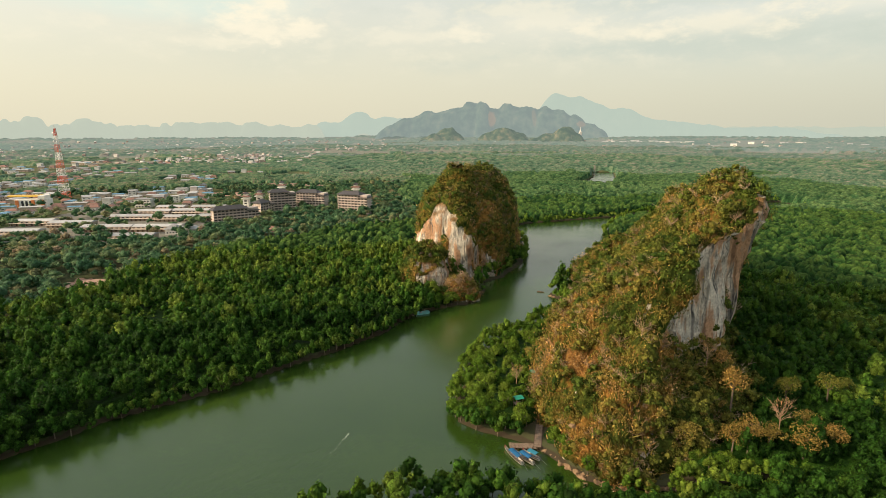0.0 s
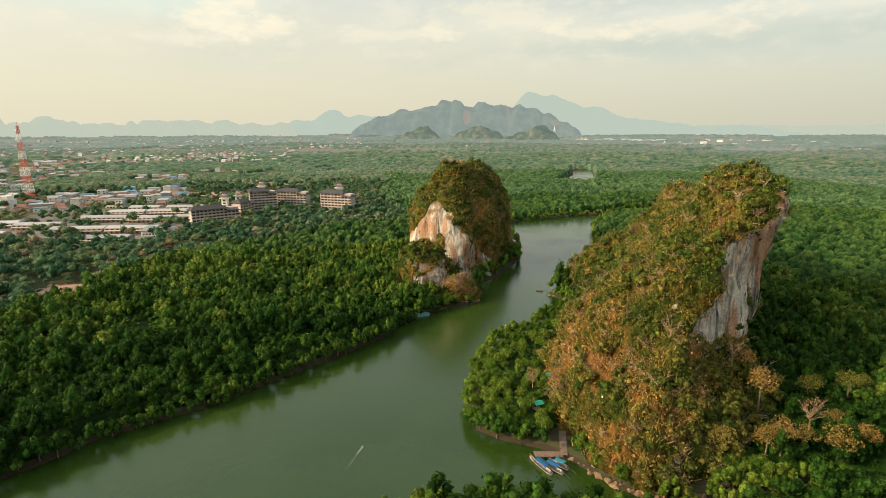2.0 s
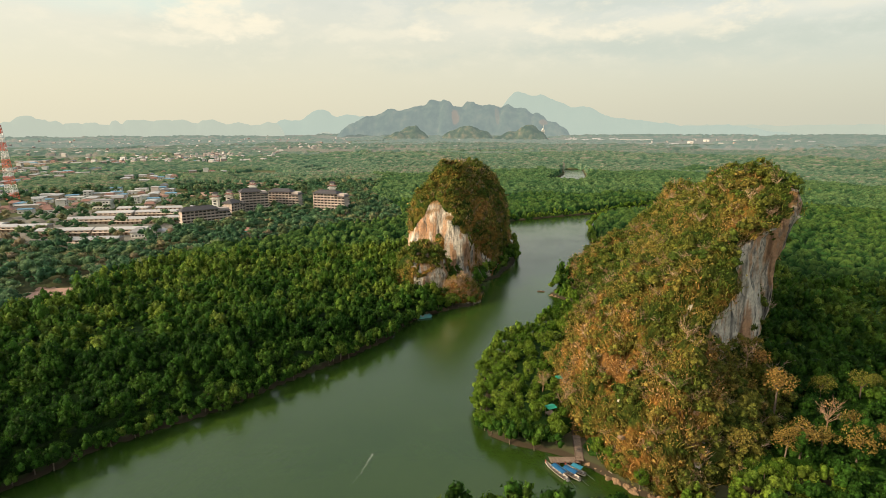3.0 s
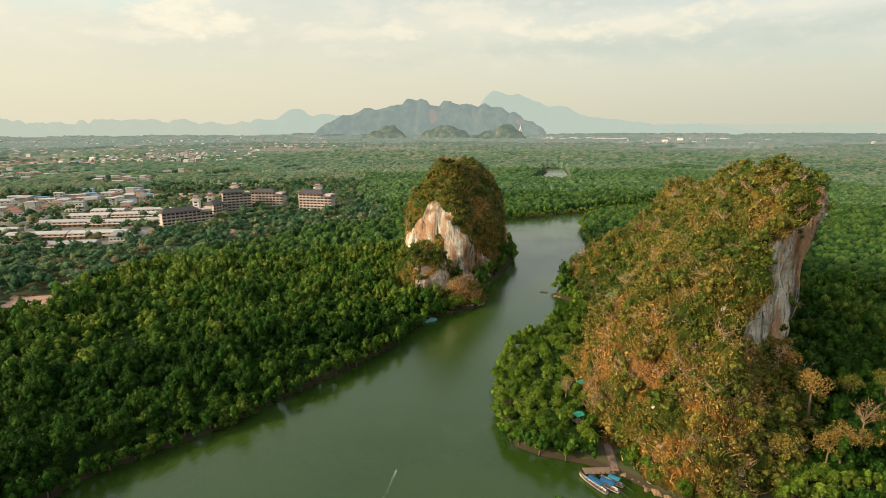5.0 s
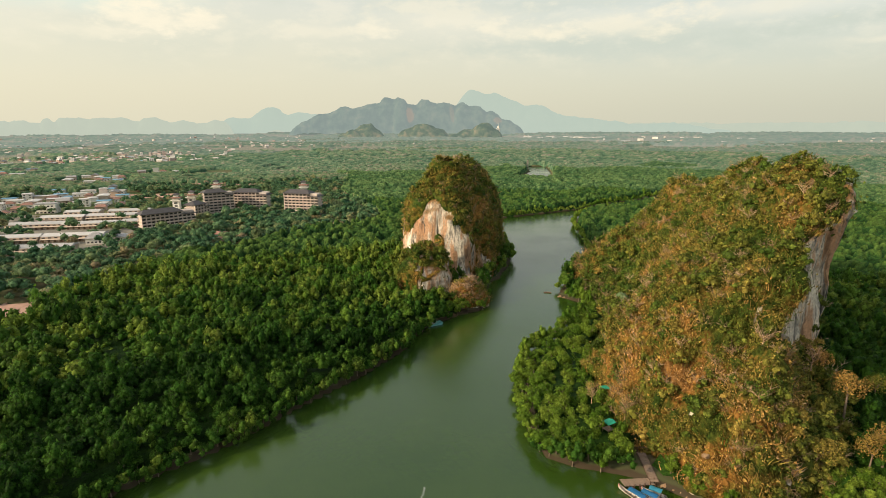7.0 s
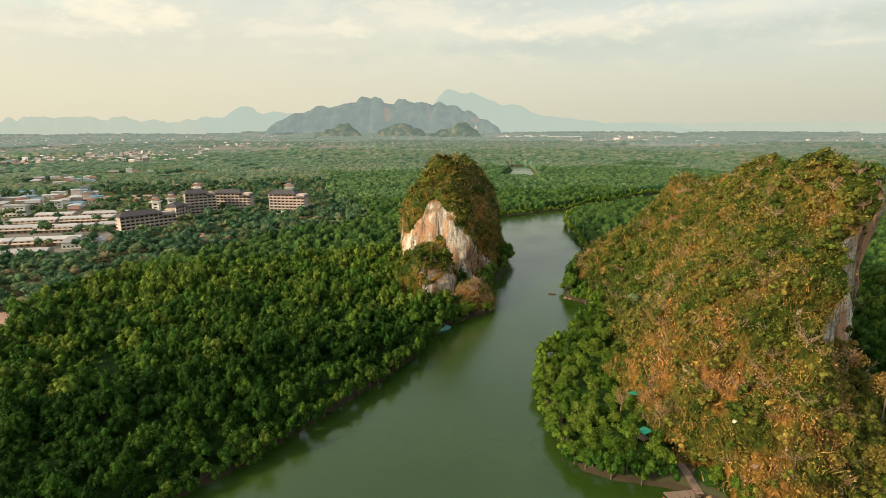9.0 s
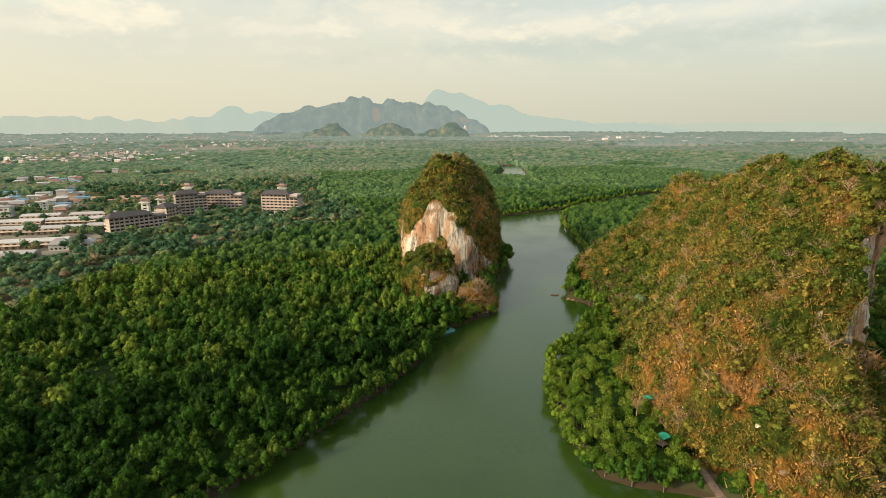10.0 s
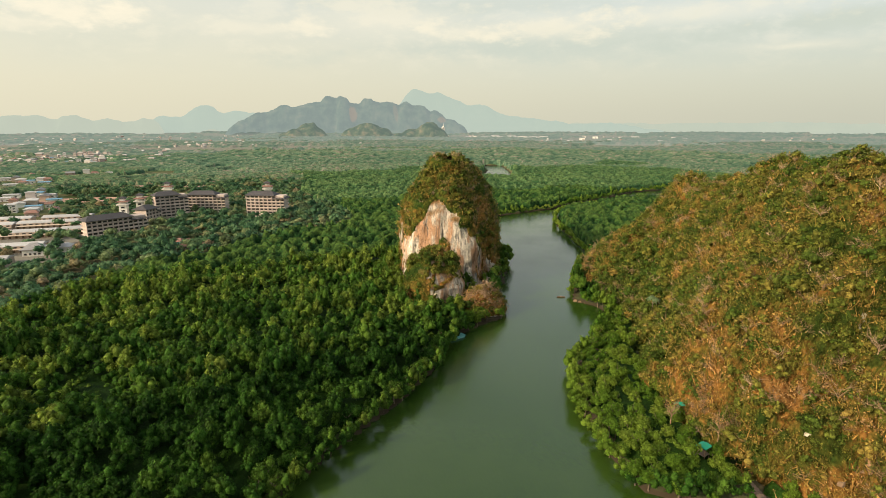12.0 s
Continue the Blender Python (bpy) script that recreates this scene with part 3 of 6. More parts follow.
def crown(rs, lobes, per_lobe, width, height, base, leaf, lobe_size=0.5, core=0.82):
    """Leaf clumps over several rounded lobes of a crown of that width and height, from z = base."""
    C, O, cores = [], [], []
    for k in range(lobes):
        if k == 0:
            c = np.array([0, 0, base + height * 0.62])
        else:
            a = 2.4 * k + rs.uniform(0, 0.8)
            ring = rs.uniform(0.25, 0.62) * width / 2
            c = np.array([np.cos(a) * ring, np.sin(a) * ring, base + height * rs.uniform(0.30, 0.62)])
        r = np.array([width, width, height * 0.9]) * 0.5 * lobe_size * rs.uniform(0.75, 1.15)
        v = rs.normal(0, 1, (per_lobe, 3))
        v[:, 2] = np.abs(v[:, 2]) - 0.35
        v /= np.linalg.norm(v, axis=1, keepdims=True)
        C.append(c + v * r * rs.uniform(0.8, 1.08, (per_lobe, 1)))
        O.append(v)
        cores.append(c + CORE_V * r * core)
    lv, lf = leaf_cards(np.concatenate(C), np.concatenate(O), leaf, rs)
    cf = np.concatenate([CORE_F + len(lv) + k * len(CORE_V) for k in range(lobes)])
    return np.concatenate([lv] + cores), np.concatenate([lf, cf])


def twigs(rs, count, width, height, thick=0.09):
    """A bare crown: forked branches as thin three-sided spikes."""
    V, F = [], []

    def spike(p, q, r):
        d = q - p
        a = np.cross(d, rs.normal(0, 1, 3))
        a /= np.linalg.norm(a) + 1e-9
        b = np.cross(d / (np.linalg.norm(d) + 1e-9), a)
        o = len(V)
        for k in range(3):
            an = 2.094 * k
            V.append(p + (a * np.cos(an) + b * np.sin(an)) * r)
        V.append(q)
        for k in range(3):
            F.append((o + k, o + (k + 1) % 3, o + 3))

    root = np.zeros(3)
    top = np.array([0, 0, height * 0.45])
    spike(root, top * 1.3, thick * 2)
    for k in range(count):
        a = 2.4 * k + rs.uniform(0, 0.6)
        p = top * rs.uniform(0.5, 1.1)
        q = p + np.array([np.cos(a) * width * 0.42, np.sin(a) * width * 0.42, height * rs.uniform(0.25, 0.55)]) * rs.uniform(0.6, 1.0)
        spike(p, q, thick)
        for j in range(5):
            s = p + (q - p) * rs.uniform(0.3, 0.9)
            spike(s, s + (q - p) * rs.uniform(0.25, 0.5) + rs.normal(0, 1, 3) * width * 0.10, thick * 0.6)
    return np.array(V), np.array(F)


def thicket(rs):
    """A low tangle: thin stems fanning up, with small leaves among them and no firm outline."""
    V, F = [], []
    for k in range(22):
        root = np.array([rs.normal(0, 0.8), rs.normal(0, 0.8), -0.7])
        d = rs.normal(0, 0.55, 3)
        d[2] = rs.uniform(0.6, 1.5)
        tip = root + d * rs.uniform(1.0, 2.1)
        s = np.cross(d, rs.normal(0, 1, 3))
        s *= rs.uniform(0.08, 0.17) / np.linalg.norm(s)
        o = len(V)
        V += [root - s, root + s, tip]
        F.append((o, o + 1, o + 2))
    c = rs.normal(0, 1, (36, 3)) * (1.05, 1.05, 0.6) + (0, 0, 0.7)
    lv, lf = leaf_cards(c, np.tile((0, 0, 0.7), (36, 1)), 0.23, rs, 0.7)
    return np.concatenate([np.array(V), lv]), np.concatenate([np.array(F), lf + len(V)])


def planted(templates, pos, scale, turn, tint, pick):
    """Copies of template plants joined into arrays."""
    VV, FF, TT, off = [], [], [], 0
    for k, (tv, tf) in enumerate(templates):
        m = np.flatnonzero(pick == k)
        if not len(m):
            continue
        c, s = np.cos(turn[m])[:, None], np.sin(turn[m])[:, None]
        sc = scale[m]
        x, y, z = tv[:, 0] * sc[:, :1], tv[:, 1] * sc[:, :1], tv[:, 2] * sc[:, 1:2]
        v = np.stack([c * x - s * y + pos[m, :1], s * x + c * y + pos[m, 1:2], z + pos[m, 2:3]], -1)
        VV.append(v.reshape(-1, 3))
        FF.append((tf[None] + (np.arange(len(m)) * len(tv))[:, None, None]).reshape(-1, 3) + off)
        TT.append(np.repeat(tint[m], len(tv)))
        off += len(m) * len(tv)
    return np.concatenate(VV), np.concatenate(FF), np.concatenate(TT)


def jittered(x0, x1, y0, y1, step, rs):
    gx, gy = np.meshgrid(np.arange(x0, x1, step), np.arange(y0, y1, step), indexing="ij")
    p = np.stack([gx.ravel(), gy.ravel()], -1)
    return p + rs.uniform(-0.42, 0.42, p.shape) * step


def on_rock(x, y):
    """Whether a place is taken by the rocks."""
    T = np.array(RIDGE + RIDGE_END, float)
    w, e = np.interp(y, T[:, 0], T[:, 1]), np.interp(y, T[:, 0], T[:, 6])
    large = (y > 144) & (y < 424) & (x > w + 2) & (x < e - 6)
    across, along = 0.914 * (x - 24) - 0.407 * (y - 436), 0.407 * (x - 24) + 0.914 * (y - 436)
    small = (np.abs(across) / 35) ** 3 + (np.abs(along) / 67) ** 3 < 1
    low = (((x + 10) / 14) ** 2 + ((y - 350) / 12) ** 2 < 1) | (((x - 11) / 12) ** 2 + ((y - 333) / 8) ** 2 < 1)
    return large | small | low


def mangrove_edge(x, y):
    """Positive where the dense river forest stands, negative on the drier land towards the town."""
    line = np.interp(x, [-400, -255, -245, -222, -202, -170, -139, -100, -56, -15, 20, 60, 120], [150, 270, 335, 405, 460, 500, 515, 565, 595, 600, 612, 640, 1e4])
    return line - y + 14 * (value_noise(x * 0.03, y * 0.03, 8) - 0.5)


def far_from_eye(x, y):
    return np.hypot(x + 44, y - 31)


# ---- plan of the buildings: what stands free of trees ----
ROW_HOUSES = [(-313, 520, 46), (-311, 569, 50), (-364, 566, 52), (-376, 634, 52), (-325, 632, 50), (-372, 676, 42), (-324, 682, 50), (-368, 712, 36),
              (-318, 714, 44), (-279, 640, 36), (-276, 684, 30), (-440, 540, 40), (-420, 590, 46), (-470, 600, 44), (-455, 505, 40)]
HOTEL = [(-266, 606, -224, 638, 4), (-232, 668, -222, 690, 4), (-229, 697, -199, 712, 7), (-204, 732, -163, 722, 6), (-137, 684, -97, 669, 7)]
HUTS = [(29.5, 188.5, 5.2), (39.5, 211.5, 5.2)]
CLEARINGS = [(x, y, 15) for x, y, n in ROW_HOUSES] + [(x - n / 3, y, 13) for x, y, n in ROW_HOUSES] + [(x + n / 3, y, 13) for x, y, n in ROW_HOUSES]
CLEARINGS += [((a + c) / 2, (b + d) / 2, 20) for a, b, c, d, n in HOTEL] + [(a, b, 11) for a, b, c, d, n in HOTEL] + [(c, d, 11) for a, b, c, d, n in HOTEL]
CLEARINGS += [(x, y, 2.4) for x, y, z in HUTS] + [(36, 178, 4.2), (34.5, 172, 4.2), (33, 166, 5), (28, 165, 4), (-286, 552, 16), (-585, 815, 22), (-572, 735, 24), (-421, 741, 14), (-172, 541, 10), (-185, 560, 12)]
CLEARINGS += [(-262, 366, 11), (-250, 366, 13), (-240, 366, 10), (-246, 352, 11), (-236, 346, 9), (5, 340, 4.5), (12, 352, 10), (24, 366, 8)]


def town_places():
    """Where houses stand: thicker along the streets of the town, thin towards the hills."""
    rs = np.random.default_rng(77)
    out = []
    while len(out) < 390:
        r = 790 * np.exp(rs.uniform(0, 1.0) * (0.95 if len(out) < 290 else 0.5))
        az = radians(rs.uniform(-56, -2 if r > 2200 else -17 - 5 * (r < 1300)))
        x, y = -44 + r * math.sin(az), 31 + r * math.cos(az)
        if value_noise(np.array(x * 0.006), np.array(y * 0.004), 91) + 0.35 * rs.uniform() < 0.58 or (r < 900 and x > -330):
            continue
        if any((x - a) ** 2 + (y - b) ** 2 < 17**2 for a, b, *_ in out) or any((x - a) ** 2 + (y - b) ** 2 < (c + 8) ** 2 for a, b, c in CLEARINGS):
            continue
        out.append((x, y, r, rs.integers(0, 7), 90 * rs.integers(0, 2) + 20 * value_noise(np.array(x * 0.002), np.array(y * 0.002), 5) + rs.normal(0, 3)))
    return out


TOWN = town_places()


def cleared(x, y):
    out = np.zeros(np.shape(x), bool)
    compound = (x > -492) & (x < -252) & (y > 500) & (y < 726) & (hash2(np.floor(x / 9), np.floor(y / 9), 6) > 0.34)
    fields = ((x > -440) & (x < -235) & (np.abs(y - 885) < 24)) | ((x > -430) & (x < -225) & (np.abs(y - 1030) < 26))
    out |= compound | fields
    for a, b, c in CLEARINGS + [(h[0] * 0.992, h[1] * 0.992, 11 + h[2] * 0.011) for h in TOWN]:
        out |= (np.abs(x - a) < c) & (np.abs(y - b) < c) & (np.hypot(x - a, y - b) < c)
    return out


MANGROVE_CROWNS = [crown(np.random.default_rng(100 + k), 8, 25, 5.3, 8.6, 1.4, 0.30, 0.37) for k in range(8)]
MANGROVE_THIN = [crown(np.random.default_rng(150 + k), 4, 11, 5.7, 8.4, 1.6, 0.46, 0.47) for k in range(6)]
MANGROVE_SPARSE = [crown(np.random.default_rng(170 + k), 3, 10, 5.9, 8.2, 1.6, 0.56, 0.53) for k in range(6)]
INLAND_CROWNS = [crown(np.random.default_rng(200 + k), 4, 10, 9.0, 7.5, 1.0, 0.72, 0.54) for k in range(6)]
BUSHES = [crown(np.random.default_rng(300 + k), 4 + (k % 3 == 0), 18, 4.8, 4.8, -0.8 + 0.15 * k, 0.29, 0.42, 0.72) for k in range(9)]
THICKET = [thicket(np.random.default_rng(350 + k)) for k in range(8)]
BARE = [twigs(np.random.default_rng(400 + k), 10, 5.8, 5.0, 0.062) for k in range(7)]


def forest(name, pts, templates, mat, label, size=(0.62, 1.55), tint=(0.1, 0.85), lift=0.0, squash=(0.85, 1.2)):
    n = len(pts)
    sc = rng.uniform(*size, n)
    group = value_noise(pts[:, 0] / 11, pts[:, 1] / 11, 40) - 0.5
    stand = fractal(pts[:, 0] / 26, pts[:, 1] / 26, 3, 47) - 0.5
    sc = sc * (1.03 + 0.28 * group)
    scale = np.stack([sc, sc * rng.uniform(*squash, n) * (1 + 0.35 * group + 0.65 * stand)], -1)
    z = land_height(pts[:, 0], pts[:, 1]) + lift
    pos = np.column_stack([pts, z])
    v, f, t = planted(templates, pos, scale, rng.uniform(0, 6.28, n), np.clip(rng.uniform(*tint, n) + 0.5 * (value_noise(pts[:, 0] / 17, pts[:, 1] / 17, 41) - 0.5), 0, 1), rng.integers(0, len(templates), n))
    return tagged(new(name, mesh_from(name, v, f, mat, False, t)), label, "trees", kind="stuff")


def SINGLE_TREES(x, y, d):
    """The fringe of trees in front of the large rock, and the edge of the other bank."""
    fringe = (x > -5) & (x < 95) & (y > 140) & (y < 330)
    edge = (d < 5.5) & (x < -20) & (y > 165) & (y < 310)
    return fringe | edge


def tree_trunk(rs, height, mat_mesh):
    """A tapered trunk with three limbs."""
    V, F = [], []

    def limb(p, q, r0, r1):
        d = (q - p) / np.linalg.norm(q - p)
        a = np.cross(d, (0.3, 0.9, 0.2))
        a /= np.linalg.norm(a)
        b = np.cross(d, a)
        o = len(V)
        for c, r in ((p, r0), (q, r1)):
            for k in range(6):
                V.append(c + r * (a * np.cos(k * 1.0472) + b * np.sin(k * 1.0472)))
        for k in range(6):
            F.append((o + k, o + (k + 1) % 6, o + 6 + (k + 1) % 6, o + 6 + k))

    fork = np.array([rs.normal(0, 0.2), rs.normal(0, 0.2), height * 0.5])
    limb(np.array([0, 0, -1.0]), fork, 0.24, 0.15)
    for k in range(3):
        an = 2.1 * k + rs.uniform(0, 0.7)
        limb(fork, fork + np.array([np.cos(an) * 1.4, np.sin(an) * 1.4, height * 0.32]), 0.12, 0.05)
    return mesh_from(mat_mesh, V, F, BARK, True)


def plant_single_trees(pts, leaves, label):
    """Trees that can be told apart by the water: a trunk and a crown each."""
    kinds = []
    for k in range(8):
        rs = np.random.default_rng(500 + k)
        v, f = crown(rs, 9 + k % 3, 62, 6.0, 7.6, 0.6, 0.23, 0.42, 0.74)
        root = new("mangrove_tree")
        tagged(root, label, "tree", "mangrove trees by the river")
        tr = new("trunk", tree_trunk(rs, 7.0, "trunk"))
        cr = new("crown", mesh_from("crown", v, f, leaves, False, np.full(len(v), 0.25 + 0.08 * k)))
        tr.parent = cr.parent = root
        kinds.append(root)
    for i, (x, y) in enumerate(pts):
        z = float(land_height(np.array([x]), np.array([y]))[0])
        s = rng.uniform(0.7, 1.2)
        m = pose(x, y, max(z, 0.1), 0, 0, rng.uniform(0, 360)) 
        src = kinds[i % 8]
        ob = src if i < 8 else copy_thing(src, m)
        ob.matrix_basis = m @ Matrix.Diagonal((s, s, s * rng.uniform(0.9, 1.2), 1))


def mixed_wood(x, y):
    """The land of the town, with gardens and mixed trees, as against the mangroves."""
    wander = 90 * (fractal(x * 0.006, y * 0.006, 3, 61) - 0.5)
    return (mangrove_edge(x, y) < 0) & (x + wander < -20 - 0.12 * (y - 560))


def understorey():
    """A leaf sheet added below the tree tops so the gaps between the crowns stay green."""
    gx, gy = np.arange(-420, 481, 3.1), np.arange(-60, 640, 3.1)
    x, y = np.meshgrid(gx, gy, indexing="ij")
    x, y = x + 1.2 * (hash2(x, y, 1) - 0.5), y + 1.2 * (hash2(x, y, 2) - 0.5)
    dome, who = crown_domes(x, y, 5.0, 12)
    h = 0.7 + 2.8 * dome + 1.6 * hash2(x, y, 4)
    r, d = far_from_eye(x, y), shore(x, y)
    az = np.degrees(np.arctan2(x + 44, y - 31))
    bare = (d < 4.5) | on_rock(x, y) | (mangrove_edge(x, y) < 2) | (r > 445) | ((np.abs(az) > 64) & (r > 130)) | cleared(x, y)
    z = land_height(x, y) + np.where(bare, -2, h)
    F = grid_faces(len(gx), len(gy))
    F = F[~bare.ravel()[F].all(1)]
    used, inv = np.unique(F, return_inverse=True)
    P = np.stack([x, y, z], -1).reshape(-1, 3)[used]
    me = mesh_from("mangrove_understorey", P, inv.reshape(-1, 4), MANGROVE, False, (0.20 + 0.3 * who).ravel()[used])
    tagged(new("mangrove_understorey", me), "dark leafy sheet filling the gaps beneath the mangrove crowns", "trees", kind="stuff")


def bank_trees():
    """Crowns that lean out over the water all along both banks."""
    out = []
    for bank in (np.array(LEFT_BANK, float), np.array(RIGHT_BANK, float)):
        for a, b in zip(bank[:-1], bank[1:]):
            for s in np.arange(0, np.hypot(*(b - a)), 3.0):
                way = (b - a) / np.hypot(*(b - a))
                side = np.array([-way[1], way[0]])
                mid = (a + b) / 2 + side * 2
                side = side if inland(mid[0], mid[1], RIVER) < 0 else -side
                out.append(a + way * s + rng.uniform(-1.0, 1.0, 2) + 1.7 * side)
    q = np.array(out)
    x, y = q[:, 0], q[:, 1]
    keep = (y > -60) & (y < 900) & (x > -300) & (x < 600) & ~cleared(x, y)
    keep &= ~((x > -12) & (x < 90) & (y > 312) & (y < 425) & (x < 72)) & ~((x > 36) & (x < 70) & (y > 142) & (y < 162))
    keep &= ~((x > 66) & (y > 305) & (y < 345) & (x < 84) & (rng.uniform(0, 1, len(q)) < 0.6))
    keep &= np.hypot(x - 72, y - 342) > 9
    # banks turned from the sun take the darker leaves, as painted shade
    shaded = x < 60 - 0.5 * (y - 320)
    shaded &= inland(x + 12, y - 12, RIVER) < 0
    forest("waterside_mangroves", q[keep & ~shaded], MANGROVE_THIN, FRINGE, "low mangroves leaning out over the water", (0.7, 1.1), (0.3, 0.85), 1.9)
    forest("shaded_waterside_mangroves", q[keep & shaded], MANGROVE_THIN, MANGROVE, "low mangroves leaning out over the water, shade put into their dark leaves", (0.7, 1.1), (0.25, 0.8), 1.9)


def build_near_forest():
    bank_trees()
    understorey()
    p = jittered(-420, 480, -60, 620, 4.35, rng)
    x, y = p[:, 0], p[:, 1]
    r, d = far_from_eye(x, y), shore(x, y)
    az = np.degrees(np.arctan2(x + 44, y - 31))
    keep = (d > -0.8) & ~on_rock(x, y) & (mangrove_edge(x, y) > 0) & (r < 430) & (((az > -58) & (az < 62)) | (r < 130))
    keep &= ~cleared(x, y)
    near = (r < 250) & (r > 125)
    single = keep & SINGLE_TREES(x, y, d)
    keep &= ~single
    # tint ranges rise with distance: haze painted into the leaf colour
    forest("mangrove_forest", p[keep & near], MANGROVE_CROWNS, MANGROVE, "dense dark green mangrove forest along the river", tint=(0.0, 0.55))
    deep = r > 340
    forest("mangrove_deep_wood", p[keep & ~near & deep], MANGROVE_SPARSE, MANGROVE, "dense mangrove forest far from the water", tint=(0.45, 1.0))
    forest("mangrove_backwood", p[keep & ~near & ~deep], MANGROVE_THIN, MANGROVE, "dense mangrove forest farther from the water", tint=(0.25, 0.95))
    # same split for single trees: sun-coloured leaves east, shade-coloured leaves west
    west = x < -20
    plant_single_trees(p[single & ~west], FRINGE, "bushy mangrove tree at the water's edge, sunlight put into its bright green")
    plant_single_trees(p[single & west], MANGROVE, "mangrove tree on the shaded bank, shade put into its dark green")
    p = jittered(-900, 60, 250, 1060, 7.2, rng)
    x, y = p[:, 0], p[:, 1]
    r = far_from_eye(x, y)
    az = np.degrees(np.arctan2(x + 44, y - 31))
    keep = (shore(x, y) > 2) & ~on_rock(x, y) & (mangrove_edge(x, y) < 2) & (r < 1020) & mixed_wood(x, y) & (az > -54)
    keep &= (rng.uniform(0, 1, len(p)) < 0.93 - 0.45 * (r > 620) * (value_noise(x * 0.012, y * 0.012, 44) < 0.45)) & ~cleared(x, y)
    forest("inland_trees", p[keep], INLAND_CROWNS, INLAND, "mixed olive and brown trees behind the mangroves", (0.65, 1.5), (0.02, 0.78))


build_near_forest()


def build_canopy():
    """The far forest: crowns as domes on one sheet, in rings that widen with distance."""
    az = np.radians(np.arange(-56, 62, 0.19))
    rr = 415 * np.exp(np.concatenate([np.arange(0, 1.2, 0.0032), np.arange(1.2, 2.468, 0.0068)]))
    R, A = np.meshgrid(rr, az, indexing="ij")
    R = R * (1 + 0.0016 * (hash2(R, A * 900, 3) - 0.5))
    x, y = -44 + R * np.sin(A), 31 + R * np.cos(A)
    dome, who = crown_domes(x, y, 5.4, 2)
    dome2, who2 = crown_domes(x, y, 17.0, 7)
    far = np.clip((R - 1100) / 900, 0, 1)
    rough = hash2(x, y, 6) - 0.5
    h = (0.5 + 8.0 * dome**0.9 * (0.35 + 1.0 * who) + 2.2 * rough) * (1 - far) + far * (2 + 11 * dome2 * (0.4 + 0.9 * who2) + 5.0 * rough)
    h += 5 * (fractal(x * 0.02, y * 0.02, 3, 4) - 0.5)
    thick = fractal(x * 0.004, y * 0.004, 4, 21)
    mixed = mixed_wood(x, y)
    h = np.where(mixed, 0.75 * h, h)
    open_land = mixed & (thick + 0.25 * value_noise(x * 0.02, y * 0.02, 5) < 0.52)
    farm = (R > 2100) & (fractal(x * 0.002, y * 0.005, 4, 33) < 0.36 + 0.08 * np.clip((R - 2300) / 1500, 0, 1))
    bare = open_land | farm | cleared(x, y) | (shore(x, y) < 3) | on_rock(x, y) | (R < 425) | ((R < 1000) & mixed) | ((mangrove_edge(x, y) > 0) & (R < 432))
    low = np.where(R > 1900, 0.4, -2.5)
    z = land_height(x, y) + np.where(bare, low, h)
    tint = np.clip(np.where(far > 0.5, who2, who) * 0.85 + np.where(mixed, 0.06, 0.06) + 0.55 * rough, 0, 1)
    tint = np.where(bare & (R > 1900), 0.78 + 0.22 * fractal(x * 0.004, y * 0.01, 3, 71), tint)
    P = np.stack([x, y, z], -1).reshape(-1, 3)
    F = grid_faces(len(rr), len(az))
    F = F[~(bare & (R < 1900)).ravel()[F].all(1)]
    mx, dist = mixed.ravel()[F].mean(1) > 0.5, (R * (1 + 0.5 * (fractal(x * 0.004, y * 0.004, 4, 15) - 0.5))).ravel()[F].mean(1)
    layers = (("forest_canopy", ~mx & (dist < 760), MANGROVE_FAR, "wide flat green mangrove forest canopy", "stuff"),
              ("far_forest_canopy", ~mx & (dist >= 760) & (dist < 1250), MANGROVE_HAZY, "flat mangrove forest canopy towards the plain, haze put into its colour", "stuff"),
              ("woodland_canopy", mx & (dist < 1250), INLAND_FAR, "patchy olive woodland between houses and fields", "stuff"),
              ("distant_woods", (dist >= 1250) & (dist < 2150), DISTANT_HAZY, "distant woods towards the hills, haze put into their colour", "stuff"),
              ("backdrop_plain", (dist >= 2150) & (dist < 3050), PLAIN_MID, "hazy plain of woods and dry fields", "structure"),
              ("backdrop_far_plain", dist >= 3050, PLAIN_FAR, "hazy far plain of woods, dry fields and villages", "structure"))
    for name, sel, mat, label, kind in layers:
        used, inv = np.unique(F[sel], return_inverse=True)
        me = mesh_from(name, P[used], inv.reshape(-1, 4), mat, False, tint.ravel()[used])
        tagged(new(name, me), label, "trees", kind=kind)


